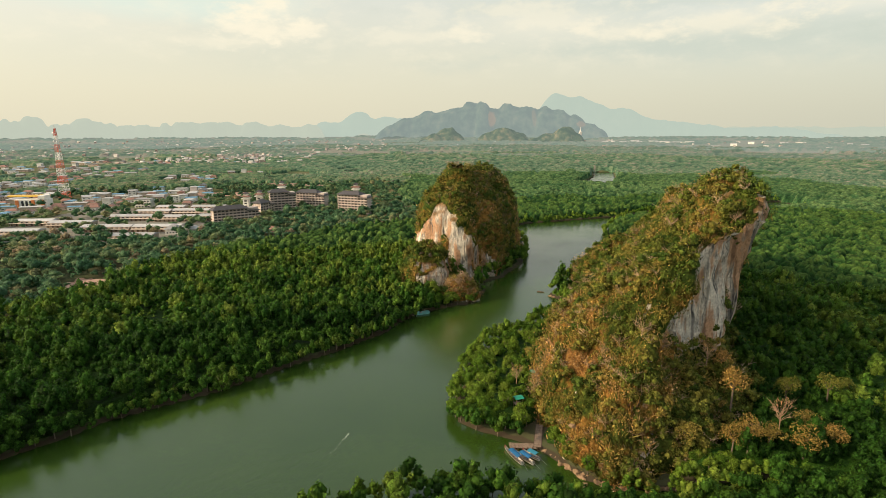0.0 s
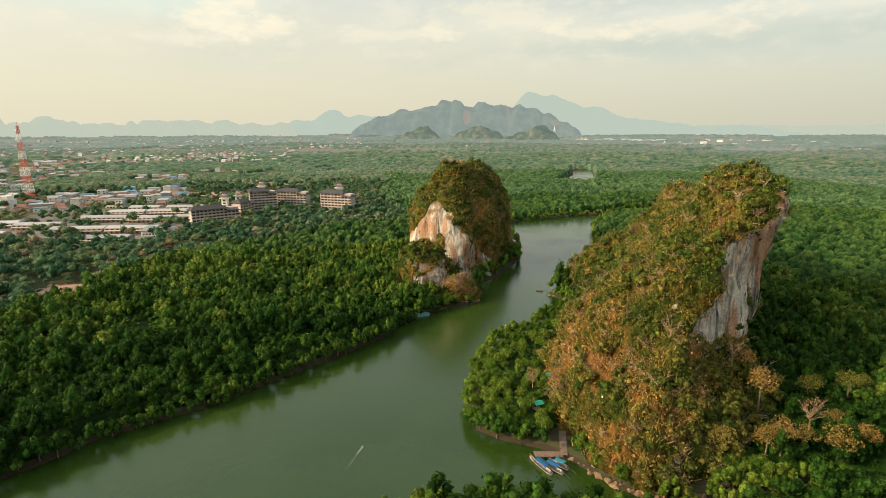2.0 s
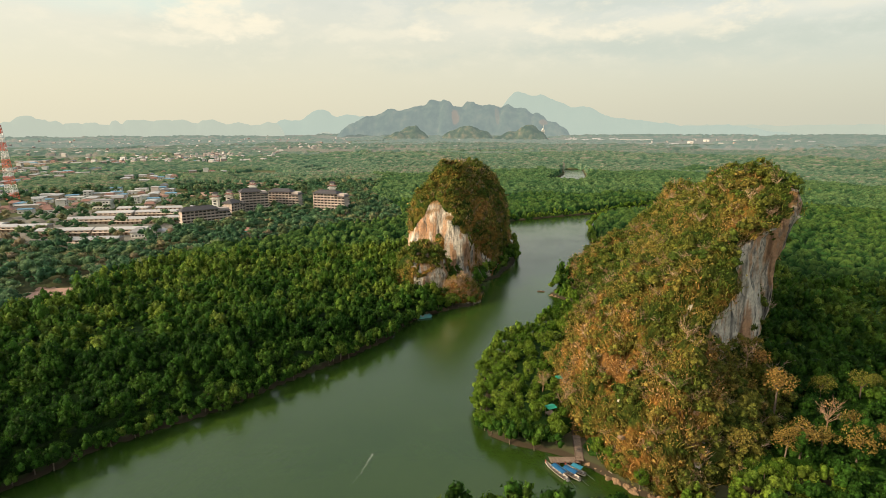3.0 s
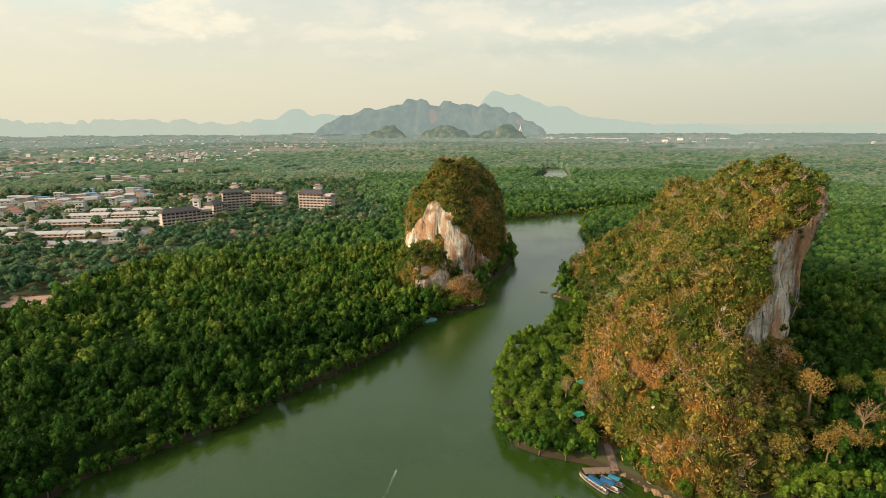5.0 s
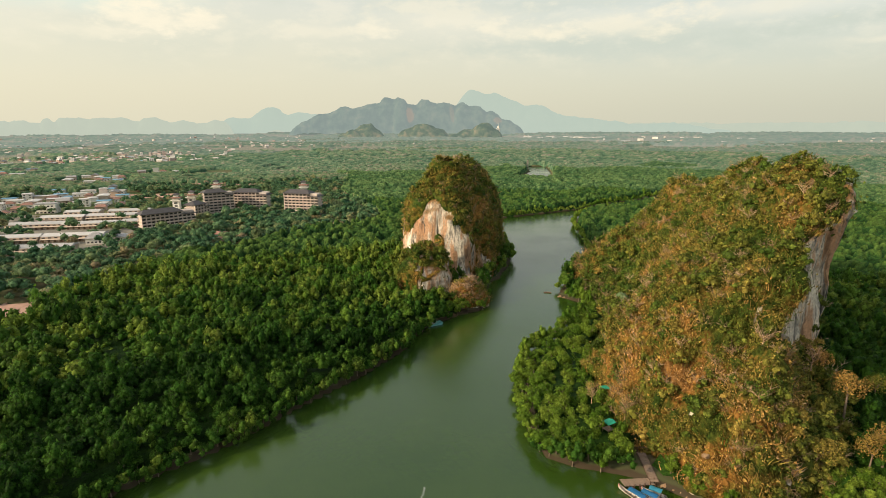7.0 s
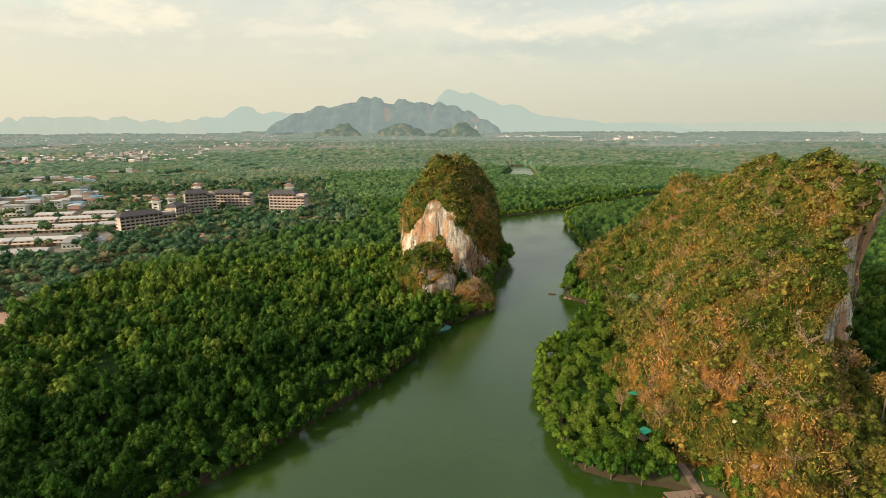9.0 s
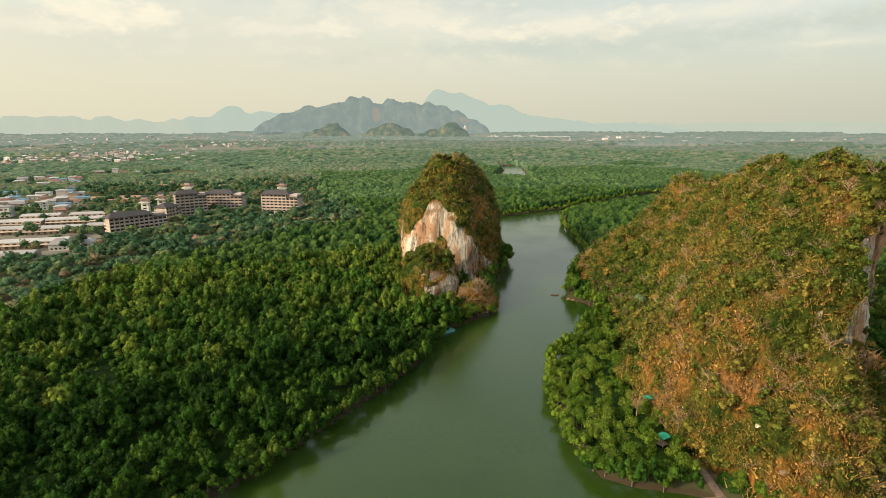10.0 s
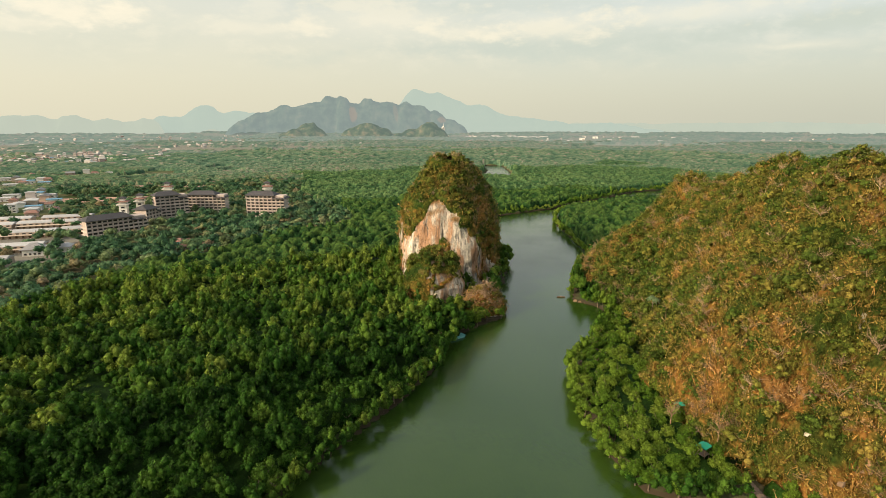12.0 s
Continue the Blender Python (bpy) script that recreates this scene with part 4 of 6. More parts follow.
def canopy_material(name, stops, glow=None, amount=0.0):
    """Foliage seen from far above: leaf clumps as fine relief and mottling, far haze as emission."""
    m, nt, N, L = material(name)
    out, geo, tint = N("ShaderNodeOutputMaterial"), N("ShaderNodeNewGeometry"), N("ShaderNodeAttribute")
    tint.attribute_name = "tint"
    big = noise_node(N, L, geo.outputs["Position"], 0.008, 4)
    fine = noise_node(N, L, geo.outputs["Position"], 0.35, 6, 0.75)
    s = N("ShaderNodeMath")
    s.operation = "MULTIPLY_ADD"
    L(big.outputs[0], s.inputs[0])
    s.inputs[1].default_value = 0.5
    sh = N("ShaderNodeMath")
    sh.operation = "ADD"
    sh.inputs[1].default_value = -0.25
    L(tint.outputs["Fac"], sh.inputs[0])
    L(sh.outputs[0], s.inputs[2])
    c = ramp_node(N, stops)
    L(s.outputs[0], c.inputs[0])
    j = N("ShaderNodeMapRange")
    j.inputs[1].default_value, j.inputs[2].default_value = 0.3, 0.7
    j.inputs[3].default_value, j.inputs[4].default_value = 0.22, 1.75
    L(fine.outputs[0], j.inputs[0])
    v = mix_node(N, "MULTIPLY", 1.0)
    L(c.outputs[0], v.inputs[6])
    L(j.outputs[0], v.inputs[7])
    b = N("ShaderNodeBsdfPrincipled")
    b.inputs["Roughness"].default_value, b.inputs["Specular IOR Level"].default_value = 0.8, 0.05
    L(v.outputs[2], b.inputs["Base Color"])
    bp = N("ShaderNodeBump")
    bp.inputs["Strength"].default_value, bp.inputs["Distance"].default_value = 1.0, 1.7
    L(fine.outputs[0], bp.inputs["Height"])
    L(bp.outputs[0], b.inputs["Normal"])
    last = b
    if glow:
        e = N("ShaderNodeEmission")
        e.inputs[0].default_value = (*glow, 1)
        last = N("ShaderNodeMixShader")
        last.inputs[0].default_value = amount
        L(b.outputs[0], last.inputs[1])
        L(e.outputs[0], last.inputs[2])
    L(last.outputs[0], out.inputs[0])
    return m


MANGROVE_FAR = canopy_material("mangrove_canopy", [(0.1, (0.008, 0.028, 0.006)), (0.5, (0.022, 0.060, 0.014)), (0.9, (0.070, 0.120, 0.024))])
# haze is put into these base colours: paler and bluer farther out
MANGROVE_HAZY = canopy_material("hazy_mangrove_canopy", [(0.1, (0.013, 0.042, 0.014)), (0.5, (0.038, 0.090, 0.032)), (0.9, (0.105, 0.165, 0.056))])
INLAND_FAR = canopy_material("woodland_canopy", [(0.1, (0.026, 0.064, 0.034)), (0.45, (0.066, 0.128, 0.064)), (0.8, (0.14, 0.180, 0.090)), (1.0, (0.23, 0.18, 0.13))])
DISTANT_HAZY = canopy_material("hazy_distant_leaves", [(0.1, (0.030, 0.074, 0.044)), (0.5, (0.078, 0.142, 0.080)), (0.8, (0.15, 0.20, 0.110)), (1.0, (0.26, 0.21, 0.17))])
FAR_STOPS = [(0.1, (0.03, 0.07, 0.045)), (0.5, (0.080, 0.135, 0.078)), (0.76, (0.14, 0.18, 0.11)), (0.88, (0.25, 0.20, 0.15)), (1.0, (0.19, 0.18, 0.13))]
# haze over the plain is mixed in as emission, stronger farther out
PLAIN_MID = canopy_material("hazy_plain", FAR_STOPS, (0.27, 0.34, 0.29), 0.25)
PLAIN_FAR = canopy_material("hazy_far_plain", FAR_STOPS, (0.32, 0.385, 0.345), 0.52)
build_canopy()


def scrub_on(rock, count, seed, name, label, zmin=1.5, dry=0.5, steep=0.12, size=(0.7, 1.3), bare_share=0.06, tree_share=0.13, limit=None, damp=None):
    """Bushes rooted on the slopes and ledges of a rock; steep faces stay bare."""
    P, F, n0 = rock
    rs = np.random.default_rng(seed)
    a, b, c, d = (P[F[:, k]] for k in range(4))
    nn = np.cross(c - a, d - b)
    area = np.linalg.norm(nn, axis=1) / 2
    nn = nn / (2 * area[:, None] + 1e-9)
    ref = n0[F[:, 0]]
    nn *= np.sign((nn * ref).sum(1, keepdims=True))
    mid = (a + b + c + d) / 4
    cover = np.clip((nn[:, 2] - steep) / 0.2, 0, 1)
    if limit is not None:
        cover = limit(mid, nn, cover)
    w = area * cover * (mid[:, 2] > zmin)
    pick = rs.choice(len(F), count, p=w / w.sum())
    u, v = rs.uniform(0, 1, (count, 1)), rs.uniform(0, 1, (count, 1))
    pos = (a[pick] * (1 - u) + b[pick] * u) * (1 - v) + (d[pick] * (1 - u) + c[pick] * u) * v
    patch = np.array([0.5 * noise.noise(Vector((p[0] * 0.022, p[1] * 0.022, p[2] * 0.03 + seed))) + noise.noise(Vector((p[0] * 0.09, p[1] * 0.09, p[2] * 0.09 + seed))) for p in pos])
    tint = np.clip(dry + 0.50 * patch - 0.0045 * (pos[:, 2] - 42) + rs.normal(0, 0.20, count), 0, 1)
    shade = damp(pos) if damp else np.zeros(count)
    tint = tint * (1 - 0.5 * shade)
    kind = rs.uniform(0, 1, count)
    bare = kind < bare_share * (0.4 + 1.2 * tint)
    tree = ~bare & (kind > 1 - tree_share * (1.6 - 1.4 * tint) * (1 + 1.5 * shade))
    sc = rs.uniform(*size, count) * (0.8 + 0.5 * rs.uniform(0, 1, count) ** 3)
    scale = np.stack([sc, sc * rs.uniform(0.8, 1.25, count)], -1)
    turn = rs.uniform(0, 6.28, count)
    for sel, plants, what, mat, grow, hue in ((~bare & ~tree, THICKET, name, SCRUB, 1.35, tint), (tree, BUSHES, name + "_trees", SCRUB, 1.2, np.clip(0.08 + tint * 0.30 + rs.normal(0, 0.13, count), 0, 0.6)), (bare, BARE, "bare_" + name, DRYTWIG, 1.2, rs.uniform(0, 1, count))):
        vv, ff, tt = planted(plants, pos[sel], scale[sel] * grow, turn[sel], hue[sel], rs.integers(0, len(plants), sel.sum()))
        text = label if sel is not bare else "leafless dry-season shrubs on the limestone"
        tagged(new(what, mesh_from(what, vv, ff, mat, False, tt)), text, "bushes", kind="stuff")


def finer(G, wrap):
    """A grid of points with one more point between each two, along both ways."""
    G = np.concatenate([G, G[:, :1]], 1) if wrap else G
    A = np.empty((2 * G.shape[0] - 1, G.shape[1], 3))
    A[::2], A[1::2] = G, (G[1:] + G[:-1]) / 2
    B = np.empty((A.shape[0], 2 * A.shape[1] - 1, 3))
    B[:, ::2], B[:, 1::2] = A, (A[:, 1:] + A[:, :-1]) / 2
    return B


def scrub_blanket(rock, rows, name, label, seed, dry, steep, limit, damp=None, wrap=False, clump=2.4, tall=1.15):
    """A close-grown blanket of low shrubs over the slopes: lumpy, ragged, and absent from bare faces."""
    P = rock[0]
    G = finer(P.reshape(rows, -1, 3), wrap)
    nu, nv = G.shape[:2]
    n = grid_normals(G.reshape(-1, 3), nu, nv)
    ref = finer(rock[2].reshape(rows, -1, 3), wrap).reshape(-1, 3)
    n *= np.sign((n * ref).sum(1, keepdims=True) + 1e-9)
    pos = G.reshape(-1, 3)
    cover = limit(pos, n, np.clip((n[:, 2] - steep) / 0.2, 0, 1))
    du = np.linalg.norm(np.diff(G, axis=1, prepend=G[:, :1]), axis=2).cumsum(1)
    dv = np.linalg.norm(np.diff(G, axis=0, prepend=G[:1]), axis=2).cumsum(0)
    d1, w1 = crown_domes(du, dv, clump, seed)
    d2, w2 = crown_domes(du + 50, dv, clump * 2.1, seed + 3)
    rough = hash2(du * 7.1, dv * 3.3, seed)
    h = (0.15 + tall * np.maximum(d1 * (0.3 + 0.7 * w1), 1.15 * d2 * (w2 > 0.72)) + 0.7 * (rough - 0.5)).ravel()
    bare = (cover < 0.35) | (pos[:, 2] < 1.0)
    away = n * 0.6 + np.array([0, 0, 0.6])
    Q = pos + away * np.where(bare, -1.0, h)[:, None]
    patch = np.array([0.5 * noise.noise(Vector((q[0] * 0.022, q[1] * 0.022, q[2] * 0.03 + seed))) + noise.noise(Vector((q[0] * 0.09, q[1] * 0.09, q[2] * 0.09 + seed))) for q in pos[::4]]).repeat(4)[: len(pos)]
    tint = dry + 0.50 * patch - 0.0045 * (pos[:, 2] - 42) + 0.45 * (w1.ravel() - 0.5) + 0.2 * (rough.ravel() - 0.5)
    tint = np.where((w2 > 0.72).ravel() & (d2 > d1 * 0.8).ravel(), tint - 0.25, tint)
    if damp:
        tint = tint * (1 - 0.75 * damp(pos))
    F = grid_faces(nu, nv)
    F = F[~bare[F].all(1)]
    used, inv = np.unique(F, return_inverse=True)
    me = mesh_from(name, Q[used], inv.reshape(-1, 4), SCRUB_MAT, False, np.clip(tint, 0, 1)[used])
    tagged(new(name, me), label, "bushes", kind="stuff")


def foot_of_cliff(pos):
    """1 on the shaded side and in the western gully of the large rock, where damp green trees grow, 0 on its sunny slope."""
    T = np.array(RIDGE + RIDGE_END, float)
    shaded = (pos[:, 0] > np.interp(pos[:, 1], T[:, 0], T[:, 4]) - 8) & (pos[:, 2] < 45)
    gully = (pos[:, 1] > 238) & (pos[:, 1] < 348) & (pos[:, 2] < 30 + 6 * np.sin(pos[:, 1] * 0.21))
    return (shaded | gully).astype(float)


def off_the_face(mid, nn, cover):
    """The stack is overgrown but for its steep sunny face, low down."""
    face = nn[:, 0] * -0.45 + nn[:, 1] * -0.85
    ragged = np.array([noise.fractal(Vector((m[0] * 0.05, m[1] * 0.05, m[2] * 0.05)), 0.8, 2.0, 4) for m in mid])
    top = np.interp(mid[:, 0], [-24, -14, -8, -2, 5, 10, 15, 22, 30, 38], [34, 42, 49, 57, 51, 44, 40, 35, 24, 8]) + 8 * ragged
    vines = np.hypot(mid[:, 0] - 1, (mid[:, 2] - 28) / 2.2) < 3.2
    return np.where((face > 0.15) & (mid[:, 2] < top) & ~vines, 0.03 * cover, 0.9)


def off_the_front(mid, nn, cover):
    """The outcrop shows bare stone only towards the water."""
    return np.where((nn[:, 0] * 0.72 + nn[:, 1] * -0.69 > 0.5) & (nn[:, 2] < 0.5), 0.0, 0.9)


def off_the_cliff(mid, nn, cover):
    """Few plants hold on the overhanging cliff of the large rock."""
    T = np.array(RIDGE + RIDGE_END, float)
    crest = np.interp(mid[:, 1], T[:, 0], T[:, 2])
    ragged = np.array([noise.fractal(Vector((m[0] * 0.08, m[1] * 0.08, m[2] * 0.08)), 0.8, 2.0, 4) for m in mid])
    lip = 38 + 2.3 * (mid[:, 1] - 177) + 7 * ragged
    wall = (nn[:, 0] * 0.6 - nn[:, 1] * 0.8 > 0.36) & (mid[:, 2] > 28 + 0.5 * np.clip(191 - mid[:, 1], 0, 20) + 5 * ragged) & (mid[:, 0] > crest - 13) & (mid[:, 1] < 240) & (mid[:, 1] > 175) & (mid[:, 2] < lip)
    nose = (mid[:, 1] < 172) & (mid[:, 2] > 7) & (ragged > 0.3)
    return np.where(wall, 0.03 * cover, np.where(nose, cover, np.maximum(cover, 0.8)))


SCRUB_MAT = canopy_material("low_scrub", [(0.0, (0.026, 0.050, 0.008)), (0.30, (0.072, 0.078, 0.013)), (0.52, (0.140, 0.098, 0.020)), (0.78, (0.25, 0.122, 0.028)), (1.0, (0.29, 0.145, 0.045))])
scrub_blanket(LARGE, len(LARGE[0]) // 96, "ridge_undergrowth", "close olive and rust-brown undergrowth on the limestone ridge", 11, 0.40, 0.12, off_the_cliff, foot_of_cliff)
scrub_blanket(SMALL, len(SMALL[0]) // 120, "stack_undergrowth", "close olive undergrowth on the limestone stack", 12, 0.42, 0.15, off_the_face, None, True)
scrub_blanket(SHOULDER, len(SHOULDER[0]) // 60, "outcrop_undergrowth", "olive undergrowth on the outcrop", 13, 0.25, 0.05, off_the_front, None, True)
scrub_blanket(ISLET, len(ISLET[0]) // 48, "islet_undergrowth", "brown undergrowth on the islet", 14, 0.48, 0.05, lambda mid, nn, cover: cover, None, True)
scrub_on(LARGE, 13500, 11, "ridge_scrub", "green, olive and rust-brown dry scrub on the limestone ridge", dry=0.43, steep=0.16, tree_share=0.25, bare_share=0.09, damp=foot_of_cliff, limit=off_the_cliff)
scrub_on(SMALL, 2700, 12, "stack_scrub", "olive and brown scrub on the limestone stack", dry=0.46, tree_share=0.36, bare_share=0.14, steep=0.15, limit=off_the_face)
scrub_on(SHOULDER, 420, 13, "outcrop_scrub", "olive bushes on the outcrop", dry=0.22, steep=0.05, tree_share=0.35, limit=off_the_front)
scrub_on(ISLET, 240, 14, "islet_scrub", "dry brown bushes on the islet", dry=0.5, tree_share=0.3, bare_share=0.2)


# ---- far hills ----
def bearing(px):
    return math.atan((px - 784) / 957)


def hill_range(name, dist, humps, mat, label, seed, rough=0.10, depth=260, sharp=2.2, step=1.6):
    """A range of hills: each hump is a bearing mark, its rise above eye level and its half width, in marks."""
    lo, hi = min(h[0] - h[2] for h in humps) - 25, max(h[0] + h[2] for h in humps) + 25
    marks = np.arange(lo, hi, step)
    az = np.arctan((marks - 784) / 957)
    k = np.linspace(-1, 1, 25)
    M, K = np.meshgrid(marks.astype(float), k, indexing="ij")
    A = np.repeat(az[:, None], len(k), 1)
    R = dist + K * depth
    x, y = -44 + R * np.sin(A), 31 + R * np.cos(A)
    total = np.zeros_like(M)
    wobble = 0.22 * (fractal(x * 0.004, y * 0.004, 4, seed + 8) - 0.5)
    for c, up, hw in humps:
        u = np.clip(np.abs(M - c) / hw + wobble, 0, 1)
        deep = np.clip(np.abs(K + 0.3 * (hash2(c, up) - 0.5)) + wobble, 0, 1)
        one = (110 + up * dist / 957 * np.cos(A)) * (1 - u**sharp) * (1 - deep**2.5)
        total += np.clip(one, 0, None) ** 6
    top = total ** (1 / 6)
    top = top * (1 + rough * (fractal(x * 0.010, y * 0.010, 5, seed) - 0.5) * 2) + 34 * (fractal(x * 0.016, y * 0.016, 5, seed + 4) - 0.5) * (top > 20)
    z = np.where(top > 1, top, -5)
    me = mesh_from(name, np.stack([x, y, z], -1).reshape(-1, 3), grid_faces(len(marks), len(k)), mat, True)
    return tagged(new(name, me), label, "hills", kind="structure")


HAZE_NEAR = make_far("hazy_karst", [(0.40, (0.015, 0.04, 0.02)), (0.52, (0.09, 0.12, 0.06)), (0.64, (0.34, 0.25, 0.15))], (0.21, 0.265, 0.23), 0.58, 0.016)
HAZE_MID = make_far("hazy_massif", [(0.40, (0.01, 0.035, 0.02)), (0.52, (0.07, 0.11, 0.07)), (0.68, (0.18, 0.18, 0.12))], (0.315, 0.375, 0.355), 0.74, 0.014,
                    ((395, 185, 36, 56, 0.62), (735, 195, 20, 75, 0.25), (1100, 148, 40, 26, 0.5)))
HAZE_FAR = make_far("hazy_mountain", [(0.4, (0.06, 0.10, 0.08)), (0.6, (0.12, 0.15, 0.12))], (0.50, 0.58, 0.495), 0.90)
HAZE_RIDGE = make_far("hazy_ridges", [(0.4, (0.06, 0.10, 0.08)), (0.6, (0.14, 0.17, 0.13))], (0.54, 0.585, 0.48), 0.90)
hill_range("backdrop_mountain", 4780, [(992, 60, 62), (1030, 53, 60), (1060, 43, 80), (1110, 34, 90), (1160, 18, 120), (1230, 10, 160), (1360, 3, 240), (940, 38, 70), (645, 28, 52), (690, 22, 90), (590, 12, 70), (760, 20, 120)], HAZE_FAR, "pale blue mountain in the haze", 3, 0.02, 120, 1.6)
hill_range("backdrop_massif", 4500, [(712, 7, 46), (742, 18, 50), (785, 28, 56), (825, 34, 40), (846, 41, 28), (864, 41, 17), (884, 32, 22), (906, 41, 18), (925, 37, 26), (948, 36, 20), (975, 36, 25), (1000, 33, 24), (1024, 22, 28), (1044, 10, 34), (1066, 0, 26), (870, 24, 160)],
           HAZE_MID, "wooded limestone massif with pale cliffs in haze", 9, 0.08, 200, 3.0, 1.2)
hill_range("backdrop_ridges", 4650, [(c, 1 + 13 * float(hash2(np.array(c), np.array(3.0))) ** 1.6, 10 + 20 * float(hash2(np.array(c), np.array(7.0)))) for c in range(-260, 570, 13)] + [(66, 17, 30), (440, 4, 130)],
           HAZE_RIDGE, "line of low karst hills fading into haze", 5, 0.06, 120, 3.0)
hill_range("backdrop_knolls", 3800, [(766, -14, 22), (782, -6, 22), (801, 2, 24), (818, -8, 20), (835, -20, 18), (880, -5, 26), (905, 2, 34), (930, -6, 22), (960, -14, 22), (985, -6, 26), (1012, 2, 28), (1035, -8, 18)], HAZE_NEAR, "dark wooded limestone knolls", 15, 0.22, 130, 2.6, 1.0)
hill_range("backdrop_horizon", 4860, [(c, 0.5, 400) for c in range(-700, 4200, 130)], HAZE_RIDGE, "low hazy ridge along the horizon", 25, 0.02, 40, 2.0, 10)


# ---- buildings ----
def box(x0, x1, y0, y1, z0, z1):
    v = np.array([(x, y, z) for z in (z0, z1) for x, y in ((x0, y0), (x1, y0), (x1, y1), (x0, y1))], float)
    f = np.array([(3, 2, 1, 0), (4, 5, 6, 7), (0, 1, 5, 4), (1, 2, 6, 5), (2, 3, 7, 6), (3, 0, 4, 7)])
    return v, f


def join(*pieces):
    V, F, o = [], [], 0
    for v, f in pieces:
        V.append(v)
        F.append(f + o)
        o += len(v)
    return np.concatenate(V), np.concatenate(F)


def hip_roof(x0, x1, y0, y1, z, rise_, inset, thick=0.3):
    """A hipped roof with a ridge along x; inset 0 makes a gable."""
    my = (y0 + y1) / 2
    v = [(x0, y0, z), (x1, y0, z), (x1, y1, z), (x0, y1, z), (x0 + inset, my, z + rise_), (x1 - inset, my, z + rise_)]
    v += [(a, b, c - thick) for a, b, c in v[:4]]
    f = [(0, 1, 5, 4), (2, 3, 4, 5), (1, 2, 5, 5), (3, 0, 4, 4), (6, 7, 1, 0), (7, 8, 2, 1), (8, 9, 3, 2), (9, 6, 0, 3), (9, 8, 7, 6)]
    return np.array(v, float), f


def part(name, geometry, mat, parent, label="", at=None):
    """One mesh object under a thing or under a part."""
    if isinstance(geometry, bpy.types.Mesh):
        me = geometry
    else:
        v, f = geometry
        me = bpy.data.meshes.new(name)
        me.from_pydata([tuple(p) for p in v], [], [tuple(dict.fromkeys(int(i) for i in q)) for q in f])
        me.materials.append(mat)
    ob = new(name, me)
    ob.parent = parent
    if at is not None:
        ob.matrix_basis = at
    return tagged(ob, label) if label else ob


WHITE_WALL = plain("white_render", (0.66, 0.63, 0.56), 0.8, vary=0.18, scale=0.3)
CREAM_WALL = plain("cream_render", (0.42, 0.33, 0.25), 0.8, vary=0.2, scale=0.3)
PINK_WALL = plain("pinkish_render", (0.50, 0.36, 0.28), 0.8, vary=0.2, scale=0.3)
HOTEL_WALL = plain("hotel_render", (0.51, 0.42, 0.36), 0.8, vary=0.15, scale=0.3)
METAL_ROOF = plain("pale_metal_roof", (0.43, 0.41, 0.385), 0.5, vary=0.15, scale=0.15)
GREY_ROOF = plain("grey_tile_roof", (0.27, 0.26, 0.25), 0.7, vary=0.25, scale=0.4)
DARK_ROOF = plain("dark_shingle_roof", (0.060, 0.055, 0.055), 0.7, vary=0.3, scale=0.4)
RED_ROOF = plain("red_tile_roof", (0.25, 0.135, 0.10), 0.75, vary=0.3, scale=0.4)
BLUE_ROOF = plain("blue_metal_roof", (0.12, 0.27, 0.38), 0.5, vary=0.2, scale=0.3)
GREEN_ROOF = plain("green_sheet_roof", (0.02, 0.27, 0.16), 0.55, vary=0.25, scale=1.0)
THATCH = plain("brown_shingle", (0.10, 0.065, 0.045), 0.85, vary=0.35, scale=0.8)
GLASS = plain("dark_window_glass", (0.035, 0.035, 0.035), 0.15, vary=0.2, spec=0.6)
DOOR_WOOD = plain("brown_door", (0.16, 0.10, 0.06), 0.7, vary=0.3)
YELLOW = plain("yellow_fascia", (0.70, 0.42, 0.06), 0.5, vary=0.1)
ORANGE = plain("orange_panel", (0.60, 0.20, 0.06), 0.5, vary=0.1)
RED_STEEL = plain("red_painted_steel", (0.55, 0.09, 0.05), 0.5, vary=0.2)
WHITE_STEEL = plain("white_painted_steel", (0.72, 0.70, 0.66), 0.5, vary=0.15)


def thing(name, label, category, group=""):
    return tagged(new(name), label, category, group)


